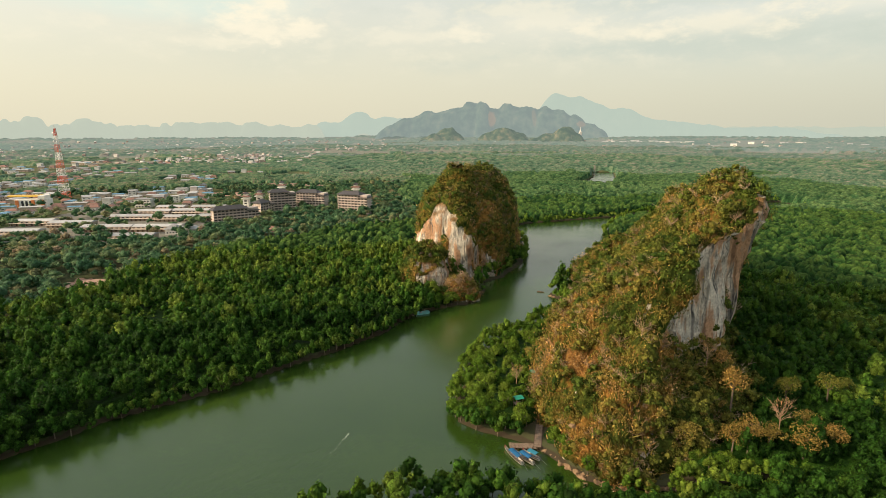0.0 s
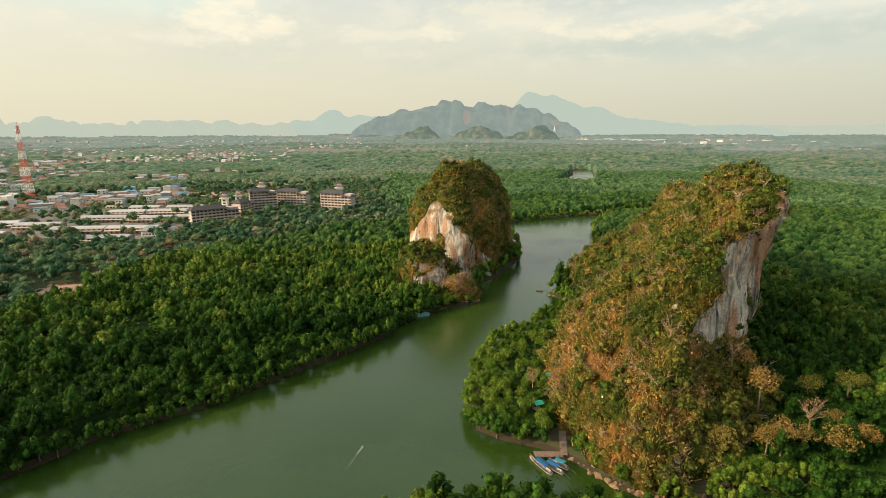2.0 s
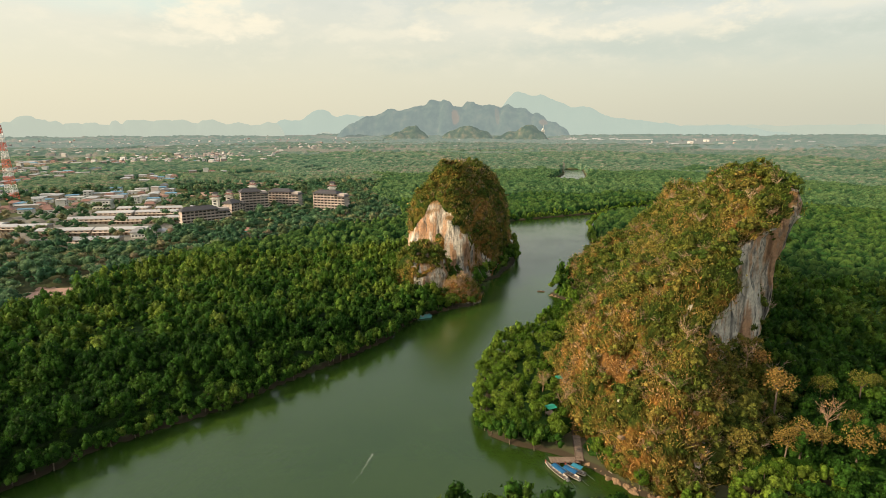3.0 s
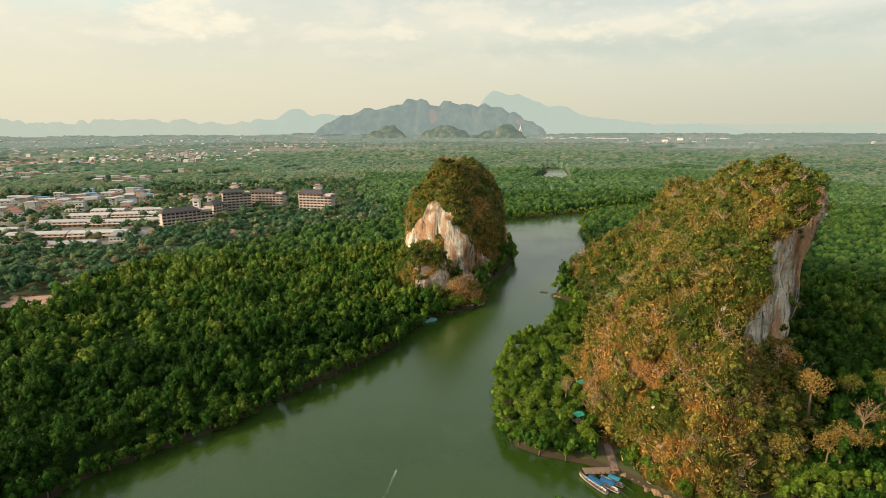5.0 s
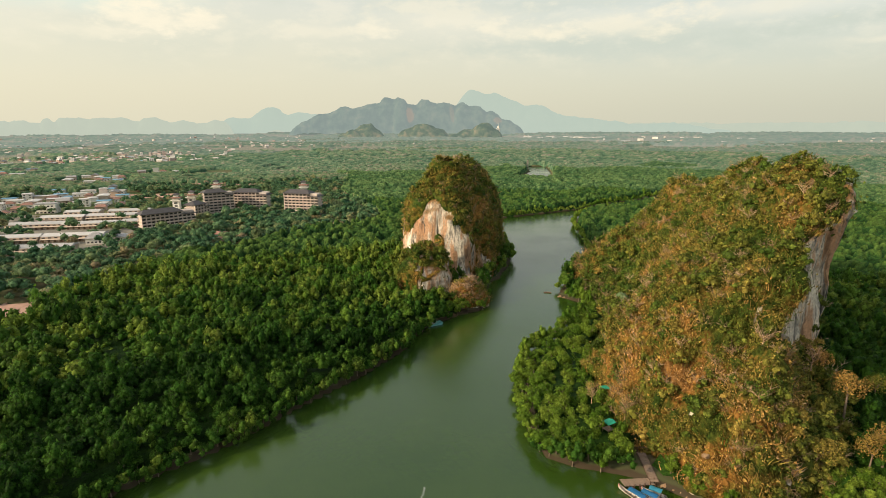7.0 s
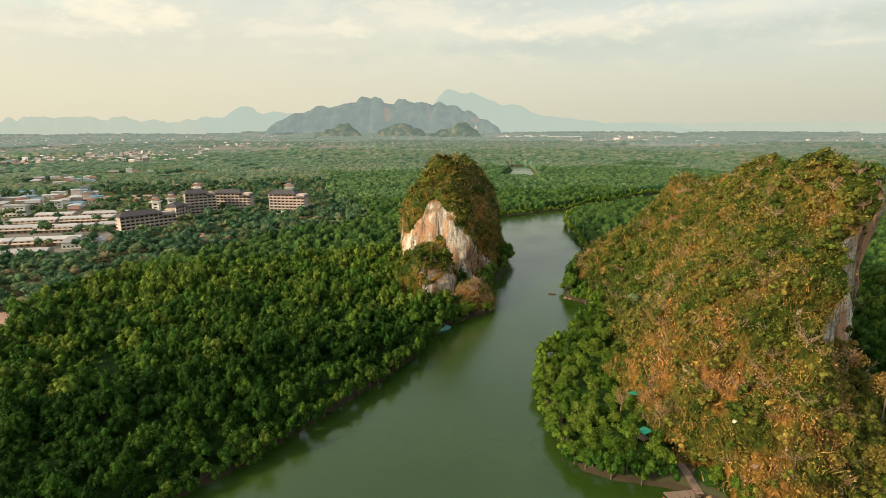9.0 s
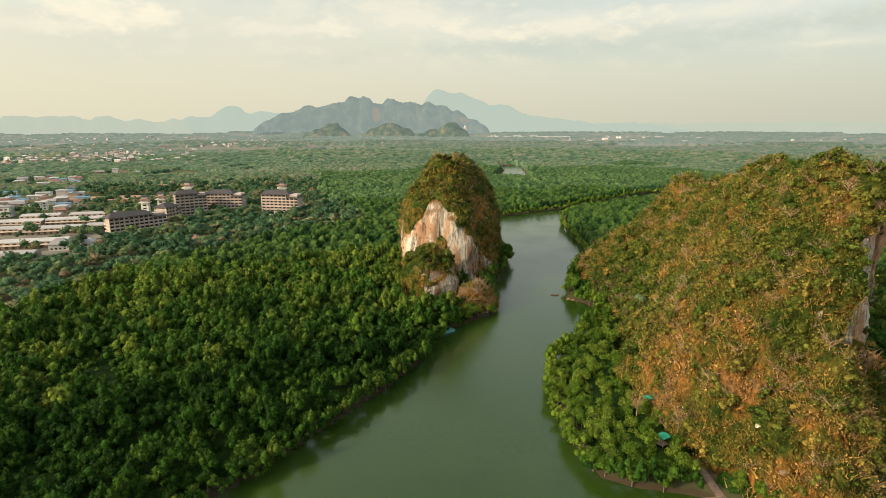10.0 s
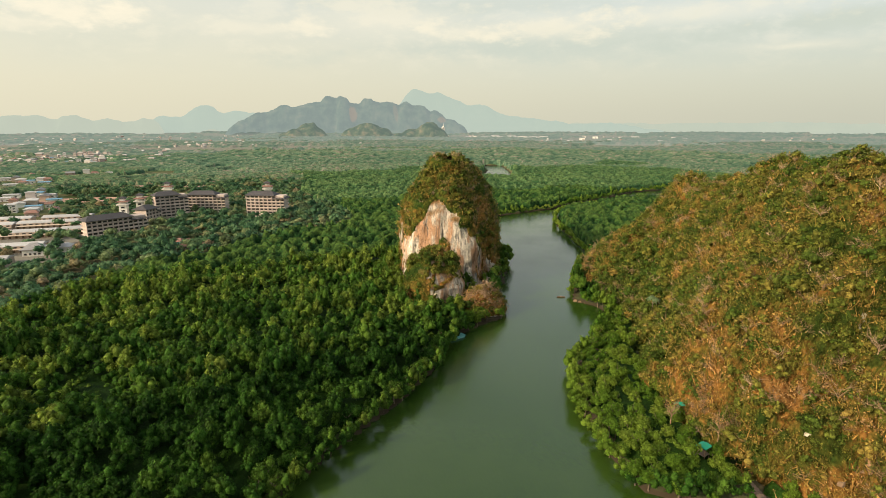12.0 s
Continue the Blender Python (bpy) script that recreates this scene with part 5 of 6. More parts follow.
def house(kind):
    """A small town house: walls, an overhanging roof, a door and windows."""
    w, d, h, wall_mat, roof_mat, inset, label = [
        (13, 9, 4.0, WHITE_WALL, RED_ROOF, 3, "white one-storey house with red hipped roof"),
        (15, 10, 6.5, CREAM_WALL, GREY_ROOF, 0.2, "cream two-storey house with grey gable roof"),
        (18, 12, 4.5, WHITE_WALL, METAL_ROOF, 0.2, "long white shed with pale metal roof"),
        (11, 11, 9.5, WHITE_WALL, METAL_ROOF, 0.2, "white three-storey block with flat pale roof"),
        (26, 13, 5.5, CREAM_WALL, METAL_ROOF, 0.2, "wide cream shop building with pale metal roof"),
        (12, 9, 4.2, PINK_WALL, RED_ROOF, 2.5, "pinkish house with weathered red roof"),
        (16, 10, 5.0, WHITE_WALL, BLUE_ROOF, 0.2, "white warehouse with blue metal roof")][kind]
    root = thing("town_house", label, "house", "houses of the town")
    part("wall", box(-w / 2, w / 2, -d / 2, d / 2, -1.5, h), wall_mat, root)
    part("roof", hip_roof(-w / 2 - 0.7, w / 2 + 0.7, -d / 2 - 0.8, d / 2 + 0.8, h + 0.15, 0.9 if kind in (2, 3, 4, 6) else 2.6, inset), roof_mat, root)
    part("door", box(-0.6, 0.6, -d / 2 - 0.06, -d / 2 + 0.05, 0, 2.1), DOOR_WOOD, root)
    pane = None
    for s in range(max(1, int(h // 3))):
        for k in (-1, 1):
            at = pose(k * w * 0.3, -d / 2, 1.0 + 3 * s)
            if pane is None:
                pane = part("window", box(-1.1, 1.1, -0.07, 0.05, 0, 1.3), GLASS, root, at=at).data
            else:
                part("window", pane, None, root, at=at)
    return root


def ground_z(x, y):
    return float(land_height(np.array([float(x)]), np.array([float(y)]))[0])


def build_town():
    first = {}
    for x, y, r, kind, turn in TOWN:
        kind = int(kind)
        m = pose(x, y, ground_z(x, y) + 0.3, 0, 0, turn)
        if kind not in first:
            first[kind] = house(kind)
            first[kind].matrix_basis = m
        else:
            ob = copy_thing(first[kind], m)
            s = 1 + 0.25 * min(1, max(0, (r - 1500) / 1500))
            ob.matrix_basis = m @ Matrix.Diagonal((s, s, s, 1))


build_town()


def row_house(length):
    """A long terrace: raised pale roof over a lower front eave, doors and windows in bays."""
    d, h = 17.0, 4.8
    root = thing("terrace_row", "long cream terrace with pale grey metal roof", "building", "terrace rows")
    part("wall", box(-length / 2, length / 2, -d / 2, d / 2, -1.5, h), CREAM_WALL, root)
    part("roof", hip_roof(-length / 2 - 0.6, length / 2 + 0.6, -d / 2 + 1.4, d / 2 + 0.8, h + 0.5, 1.6, 0.3), METAL_ROOF, root)
    part("porch_roof", (np.array([(-length / 2, -d / 2 - 2.6, 2.9), (length / 2, -d / 2 - 2.6, 2.9), (length / 2, -d / 2 + 0.1, 3.6), (-length / 2, -d / 2 + 0.1, 3.6),
                                  (-length / 2, -d / 2 - 2.6, 2.7), (length / 2, -d / 2 - 2.6, 2.7), (length / 2, -d / 2 + 0.1, 3.4), (-length / 2, -d / 2 + 0.1, 3.4)]),
                        [(0, 1, 2, 3), (7, 6, 5, 4), (0, 4, 5, 1), (1, 5, 6, 2), (3, 7, 4, 0)]), CREAM_WALL, root)
    bay = window = post = None
    n = int(length // 5)
    for k in range(n):
        x = (k + 0.5) * length / n - length / 2
        if bay is None:
            bay = part("door", box(-0.9, 0.9, -0.06, 0.05, 0, 2.2), DOOR_WOOD, root, at=pose(x - 1, -d / 2, 0)).data
            window = part("window", box(-1.3, 1.3, -0.07, 0.05, 0, 1.1), GLASS, root, at=pose(x, -d / 2, 3.65)).data
            post = part("post", box(-0.15, 0.15, -0.15, 0.15, -1, 2.8), CREAM_WALL, root, at=pose(x - length / n / 2 + 0.3, -d / 2 - 2.3, 0)).data
        else:
            part("door", bay, None, root, at=pose(x - 1, -d / 2, 0))
            part("window", window, None, root, at=pose(x, -d / 2, 3.65))
            part("post", post, None, root, at=pose(x - length / n / 2 + 0.3, -d / 2 - 2.3, 0))
    return root


for rx, ry, rl in ROW_HOUSES:
    row_house(rl).matrix_basis = pose(rx, ry, ground_z(rx, ry) + 0.2, 0, 0, 3)


def hotel_block(ax, ay, bx, by, storeys):
    """A resort block: recessed dark bays behind banded balconies, under a dark hipped roof."""
    length, d, sh = math.hypot(bx - ax, by - ay), 15.0, 3.35
    root = thing("resort_block", "beige resort block with balcony bands and dark hipped roof", "building", "resort blocks")
    root.matrix_basis = pose((ax + bx) / 2, (ay + by) / 2, 4.0, 0, 0, math.degrees(math.atan2(by - ay, bx - ax))) @ pose(0, d / 2, 0)
    h = storeys * sh
    part("wall", box(-length / 2 + 1, length / 2 - 1, -d / 2 + 1.6, d / 2 - 1.6, -3, h), HOTEL_WALL, root)
    low = length * 0.26
    steps = [(-length / 2, length / 2 - low, h, 4.0), (length / 2 - low - 1, length / 2, h - sh, 3.0)]
    for x0, x1, z, up in steps:
        part("roof", hip_roof(x0 - 1.2, x1 + 1.2, -d / 2 - 1.2, d / 2 + 1.2, z + 0.3, up, min(6, (x1 - x0) * 0.4)), DARK_ROOF, root)
    balcony = pier = glass = None
    bays = max(4, int(length // 4.4))
    for s in range(storeys):
        if balcony is None:
            g = join(box(-length / 2, length / 2, -d / 2, d / 2, -0.25, 0.0), box(-length / 2, length / 2, -d / 2, -d / 2 + 0.2, 0, 1.05),
                     box(-length / 2, length / 2, d / 2 - 0.2, d / 2, 0, 1.05), box(-length / 2, -length / 2 + 0.2, -d / 2, d / 2, 0, 1.05), box(length / 2 - 0.2, length / 2, -d / 2, d / 2, 0, 1.05))
            balcony = part("balcony", g, HOTEL_WALL, root, at=pose(0, 0, s * sh)).data
        else:
            part("balcony", balcony, None, root, at=pose(0, 0, s * sh))
        for k in range(bays):
            x = (k + 0.5) * length / bays - length / 2
            if x > length / 2 - low and s == storeys - 1:
                continue
            at = pose(x, -d / 2 + 1.6, s * sh + 0.1)
            if glass is None:
                glass = part("window", box(-length / bays * 0.38, length / bays * 0.38, -0.06, 0.05, 0, 2.3), GLASS, root, at=at).data
                pier = part("pier", box(-0.3, 0.3, -1.5, 0.0, 0, sh), HOTEL_WALL, root, at=pose(x - length / bays / 2, -d / 2 + 1.62, s * sh)).data
            else:
                part("window", glass, None, root, at=at)
                part("pier", pier, None, root, at=pose(x - length / bays / 2, -d / 2 + 1.62, s * sh))


for h_ in HOTEL:
    hotel_block(*h_)


def lift_tower(x, y, z):
    """A white stair tower with a flared dark cap, as on a pagoda."""
    root = thing("stair_tower", "white stair tower with small dark pagoda roof", "tower", "resort stair towers")
    root.matrix_basis = pose(x, y, 3)
    part("shaft", box(-3.6, 3.6, -3.6, 3.6, -3, z), WHITE_WALL, root)
    part("gallery", join(box(-5.4, 5.4, -5.4, 5.4, z, z + 0.9), box(-3.4, 3.4, -3.4, 3.4, z + 0.9, z + 3.2)), WHITE_WALL, root)
    part("roof", hip_roof(-5.8, 5.8, -5.8, 5.8, z + 3.4, 1.6, 4.2), RED_ROOF, root, "weathered red lower roof")
    part("lantern", box(-2.4, 2.4, -2.4, 2.4, z + 4.2, z + 6.6), WHITE_WALL, root)
    part("upper_roof", hip_roof(-3.8, 3.8, -3.8, 3.8, z + 6.8, 2.2, 3.6), DARK_ROOF, root)
    for k in range(3):
        part("window", box(-1.6, 1.6, -3.68, -3.55, z - 3.4 * (k + 1), z - 3.4 * (k + 1) + 1.6), GLASS, root)


for spot in ((-258, 690, 18), (-246, 706, 19), (-224, 735, 28), (-114, 691, 30)):
    lift_tower(*spot)


def small_buildings():
    root = thing("white_villa", "white house with grey hipped roofs", "house")
    root.matrix_basis = pose(-286, 552, 1.6, 0, 0, 8)
    part("wall", join(box(-7, 7, -6, 6, -1, 5.5), box(7, 24, -2, 7, -1, 5.0)), WHITE_WALL, root)
    part("roof", hip_roof(-8.2, 8.2, -7.2, 7.2, 5.7, 4.2, 6), GREY_ROOF, root)
    part("wing_roof", hip_roof(6, 25, -3.2, 8.2, 5.2, 2.6, 3), METAL_ROOF, root)
    for k in range(4):
        part("window", box(-5.6 + 3 * k, -4.0 + 3 * k, -6.08, -5.95, 1.2, 2.6), GLASS, root)
    root = thing("white_block", "plain white three-storey flat-roofed block", "building")
    root.matrix_basis = pose(-421, 741, 2, 0, 0, 5)
    part("wall", box(-11, 11, -7, 7, -1, 12), WHITE_WALL, root)
    part("roof", box(-11.6, 11.6, -7.6, 7.6, 12.05, 12.7), GREY_ROOF, root)
    for s in range(3):
        for k in range(5):
            part("window", box(-9.4 + 4 * k, -7.0 + 4 * k, -7.08, -6.95, 1.2 + 3.8 * s, 2.7 + 3.8 * s), GLASS, root)
    root = thing("showroom", "white showroom with orange panels under a yellow canopy", "building")
    root.matrix_basis = pose(-572, 735, 2, 0, 0, 10)
    part("wall", join(box(-20, 20, -8, 8, -1, 13), box(10, 18, -9, 7, 13, 18)), WHITE_WALL, root)
    part("canopy", box(-34, 16, 2, 12, 15.5, 17.5), YELLOW, root, "long yellow canopy fascia")
    for k in (-17, 3, 15):
        part("panel", box(k - 2, k + 2, -9.3, -8.02, 0, 12), ORANGE, root, "orange wall panel")
    for k in range(3):
        part("window", box(-12 + 5 * k, -9 + 5 * k, -8.1, -7.95, 2, 11), GLASS, root)
    root = thing("garden_pavilion", "open pavilion with dark brown tiered shingle roof", "pavilion")
    root.matrix_basis = pose(-172, 541, 1.3, 0, 0, 12)
    part("floor", box(-7, 7, -5, 5, -0.6, 0.3), DOOR_WOOD, root)
    part("roof", hip_roof(-9, 9, -7, 7, 4.2, 2.6, 6), THATCH, root)
    part("upper_roof", hip_roof(-4.5, 4.5, -3.5, 3.5, 7.2, 2.6, 3.6), THATCH, root)
    for a in (-6.4, 0, 6.4):
        for b in (-4.4, 4.4):
            part("post", box(a - 0.18, a + 0.18, b - 0.18, b + 0.18, 0.3, 4.2), DOOR_WOOD, root)
    root = thing("garden_house", "small house with red tiled roof and turquoise wall", "house")
    root.matrix_basis = pose(-185, 560, 1.5, 0, 0, -10)
    part("wall", box(-5, 5, -4, 4, -1, 4), plain("turquoise_wall", (0.10, 0.36, 0.33), 0.7), root)
    part("roof", hip_roof(-5.8, 5.8, -4.8, 4.8, 4.1, 2.4, 2.5), RED_ROOF, root)
    part("door", box(-0.6, 0.6, -4.07, -3.95, 0, 2.1), DOOR_WOOD, root)


small_buildings()


def flat_patch(name, x0, x1, y0, y1, z, mat, label, category):
    gx, gy = np.linspace(x0, x1, 24), np.linspace(y0, y1, 18)
    X, Y = np.meshgrid(gx, gy, indexing="ij")
    edge = ((X == x0) | (X == x1) | (Y == y0) | (Y == y1)) * 6.0
    X, Y = X + edge * (hash2(X, Y, 1) - 0.5), Y + edge * (hash2(X, Y, 2) - 0.5)
    Z = land_height(X, Y) + z
    tagged(new(name, mesh_from(name, np.stack([X, Y, Z], -1).reshape(-1, 3), grid_faces(24, 18)[:, ::-1], mat, True)), label, category, kind="structure")


flat_patch("pavement", -490, -254, 502, 724, 0.06, plain("worn_concrete", (0.17, 0.155, 0.12), 0.9, vary=0.4, scale=0.05), "worn concrete yard between the terraces", "pavement")
PINK_SOIL = plain("dry_pink_soil", (0.36, 0.22, 0.16), 0.95, vary=0.35, scale=0.04)
flat_patch("field", -438, -237, 863, 907, 0.2, PINK_SOIL, "bare pinkish dry field", "field")
flat_patch("field", -428, -227, 1006, 1054, 0.2, PINK_SOIL, "bare pinkish dry field", "field")
flat_patch("clearing", -270, -234, 352, 378, 0.25, PINK_SOIL, "bare earth clearing among the trees", "clearing")


def strut(p, q, r):
    """A thin square bar from p to q."""
    p, q = np.array(p, float), np.array(q, float)
    d = (q - p) / np.linalg.norm(q - p)
    a = np.cross(d, (0.31, 0.17, 0.94) if abs(d[2]) < 0.9 else (1, 0, 0))
    a = a / np.linalg.norm(a) * r
    b = np.cross(d, a)
    v = np.array([c + s for c in (p, q) for s in (a + b, a - b, -a - b, -a + b)])
    f = np.array([(0, 1, 5, 4), (1, 2, 6, 5), (2, 3, 7, 6), (3, 0, 4, 7), (3, 2, 1, 0), (4, 5, 6, 7)])
    return v, f


def radio_tower(x, y, height):
    """A tapering lattice mast in red and white lengths."""
    root = thing("radio_tower", "tall red and white lattice radio mast", "tower")
    root.matrix_basis = pose(x, y, 4)
    n = 9
    for k in range(n):
        z0, z1 = height * k / n, height * (k + 1) / n
        w0, w1 = 4.8 * (1 - k / n) ** 0.9 + 0.9, 4.8 * (1 - (k + 1) / n) ** 0.9 + 0.9
        bars, sub_n = [], 3
        for j in range(sub_n):
            za, zb = z0 + (z1 - z0) * j / sub_n, z0 + (z1 - z0) * (j + 1) / sub_n
            wa, wb = w0 + (w1 - w0) * j / sub_n, w0 + (w1 - w0) * (j + 1) / sub_n
            A = [(sx * wa, sy * wa, za) for sx, sy in ((-1, -1), (1, -1), (1, 1), (-1, 1))]
            B = [(sx * wb, sy * wb, zb) for sx, sy in ((-1, -1), (1, -1), (1, 1), (-1, 1))]
            for i in range(4):
                m = (i + 1) % 4
                bars += [strut(A[i], B[i], 0.20), strut(A[i], B[m], 0.10), strut(A[m], B[i], 0.10), strut(B[i], B[m], 0.10)]
        part("lattice_section", join(*bars), RED_STEEL if k % 2 == 0 else WHITE_STEEL, root, "red lattice length" if k % 2 == 0 else "white lattice length")
    for z, s in ((0.93, -1), (0.82, -1), (0.70, 1)):
        w = 4.8 * (1 - z) ** 0.9 + 0.9
        ring = np.array([(math.cos(a) * r, e, math.sin(a) * r) for e, r in ((0, 1.7), (-0.5, 1.2), (-0.8, 0.02)) for a in np.arange(12) * math.pi / 6])
        fs = [(r * 12 + i, r * 12 + (i + 1) % 12, r * 12 + 12 + (i + 1) % 12, r * 12 + 12 + i) for r in (0, 1) for i in range(12)]
        part("dish", (ring, np.array(fs)), WHITE_STEEL, root, "white dish aerial", pose(s * (w + 1.2), -1.0, z * height))
    part("spike", strut((0, 0, height), (0, 0, height + 5), 0.12), RED_STEEL, root)


radio_tower(-585, 815, 107)


def far_sheds():
    """White works and warehouses on the far plain."""
    first = None
    rs = np.random.default_rng(88)
    for k in range(26):
        far = k < 15
        az = math.atan(((1085 + 11 * k if far else 1290 + 30 * (k - 15)) - 784) / 957)
        r = 3650 + rs.uniform(-60, 60) if far else 3300 + rs.uniform(-200, 500)
        x, y = -44 + r * math.sin(az), 31 + r * math.cos(az)
        m = pose(x, y, ground_z(x, y) + 3, 0, 0, rs.normal(-20, 5))
        if first is None:
            first = thing("works_shed", "long white works shed on the plain", "building", "white works sheds")
            part("wall", box(-26, 26, -10, 10, -6, 9), WHITE_WALL, first)
            part("roof", hip_roof(-27, 27, -11, 11, 9.1, 2.5, 0.3), METAL_ROOF, first)
            part("door", box(-3, 3, -10.1, -9.9, -3, 4), GREY_ROOF, first)
            first.matrix_basis = m
        else:
            copy_thing(first, m @ Matrix.Diagonal((rs.uniform(0.3, 1.0) if not far else 1, 1, rs.uniform(0.7, 1.4), 1)))


far_sheds()
chedi = thing("temple_spire", "slim white temple spire on a knoll", "spire")
chedi.matrix_basis = pose(960, 3780, 78)
part("base", box(-9, 9, -9, 9, -30, 12), WHITE_WALL, chedi)
part("spire", (np.array([(math.cos(a) * r, math.sin(a) * r, z) for z, r in ((12, 7), (20, 5.5), (26, 2.2), (46, 0.3)) for a in np.arange(10) * 0.6283]), grid_faces(4, 10, True)), WHITE_WALL, chedi)


def far_roofs():
    """The farthest houses of the town and its villages, each too small to pick apart."""
    rs = np.random.default_rng(31)
    V, F, o, tints = [], [], 0, []
    for k in range(900):
        r = 1700 * np.exp(rs.uniform(0, 0.85))
        az = radians(rs.uniform(-54, 8 if r > 2600 else -12))
        if k > 800:
            r, az = rs.uniform(2900, 4100), radians(rs.uniform(12, 58))
        x, y = -44 + r * math.sin(az), 31 + r * math.cos(az)
        if value_noise(np.array(x * 0.004), np.array(y * 0.0022), 19) + 0.3 * rs.uniform() < 0.55:
            continue
        w, d, h = rs.uniform(6, 18), rs.uniform(7, 12), rs.uniform(4.5, 8)
        v, f = box(-w / 2, w / 2, -d / 2, d / 2, -3, h)
        a = rs.uniform(-0.5, 0.5)
        c, s_ = math.cos(a), math.sin(a)
        v = np.stack([v[:, 0] * c - v[:, 1] * s_ + x, v[:, 0] * s_ + v[:, 1] * c + y, v[:, 2] + ground_z(x, y) + 2], -1)
        g, e = hip_roof(-w / 2 - 0.6, w / 2 + 0.6, -d / 2 - 0.6, d / 2 + 0.6, h + 0.3, 2.2, 2)
        g = np.stack([g[:, 0] * c - g[:, 1] * s_ + x, g[:, 0] * s_ + g[:, 1] * c + y, g[:, 2] + ground_z(x, y) + 2], -1)
        V += [v, g]
        F += [tuple(int(i) + o for i in q) for q in f] + [tuple(dict.fromkeys(int(i) + o + 8 for i in q)) for q in e]
        o += 18
    me = bpy.data.meshes.new("far_roofs")
    me.from_pydata([tuple(p) for p in np.concatenate(V)], [], F)
    m, nt, N, L = material("hazy_house_paint")
    out, geo, b = N("ShaderNodeOutputMaterial"), N("ShaderNodeNewGeometry"), N("ShaderNodeBsdfPrincipled")
    # house colours muted, with the haze in front of them painted in
    c = ramp_node(N, [(0.0, (0.50, 0.47, 0.42)), (0.45, (0.36, 0.32, 0.28)), (0.7, (0.36, 0.25, 0.20)), (0.9, (0.56, 0.54, 0.50))])
    L(geo.outputs["Random Per Island"], c.inputs[0])
    L(c.outputs[0], b.inputs["Base Color"])
    b.inputs["Roughness"].default_value = 0.8
    L(b.outputs[0], out.inputs[0])
    me.materials.append(m)
    tagged(new("far_roofs", me), "scattered pale houses of the far town", "houses", kind="stuff")


far_roofs()


# ---- by the water ----
HULL = plain("weathered_hull_paint", (0.42, 0.40, 0.35), 0.6, vary=0.3, scale=1.5)
HULL_DARK = plain("dark_hull_wood", (0.10, 0.055, 0.035), 0.7, vary=0.3, scale=1.5)
AWNING = plain("blue_awning", (0.015, 0.11, 0.24), 0.6, vary=0.25, scale=1.2)
AWNING_PALE = plain("pale_blue_awning", (0.03, 0.20, 0.28), 0.6, vary=0.25, scale=1.2)
PLANK = plain("grey_brown_planks", (0.24, 0.17, 0.12), 0.85, vary=0.35, scale=2.0)
TEAL = plain("turquoise_paint", (0.20, 0.50, 0.48), 0.6, vary=0.2, scale=1.5)
STEEL = plain("engine_steel", (0.12, 0.12, 0.12), 0.5, 0.6, vary=0.3, scale=3.0)
CLOTH = plain("red_bow_cloth", (0.55, 0.06, 0.04), 0.8, vary=0.2, scale=3.0)


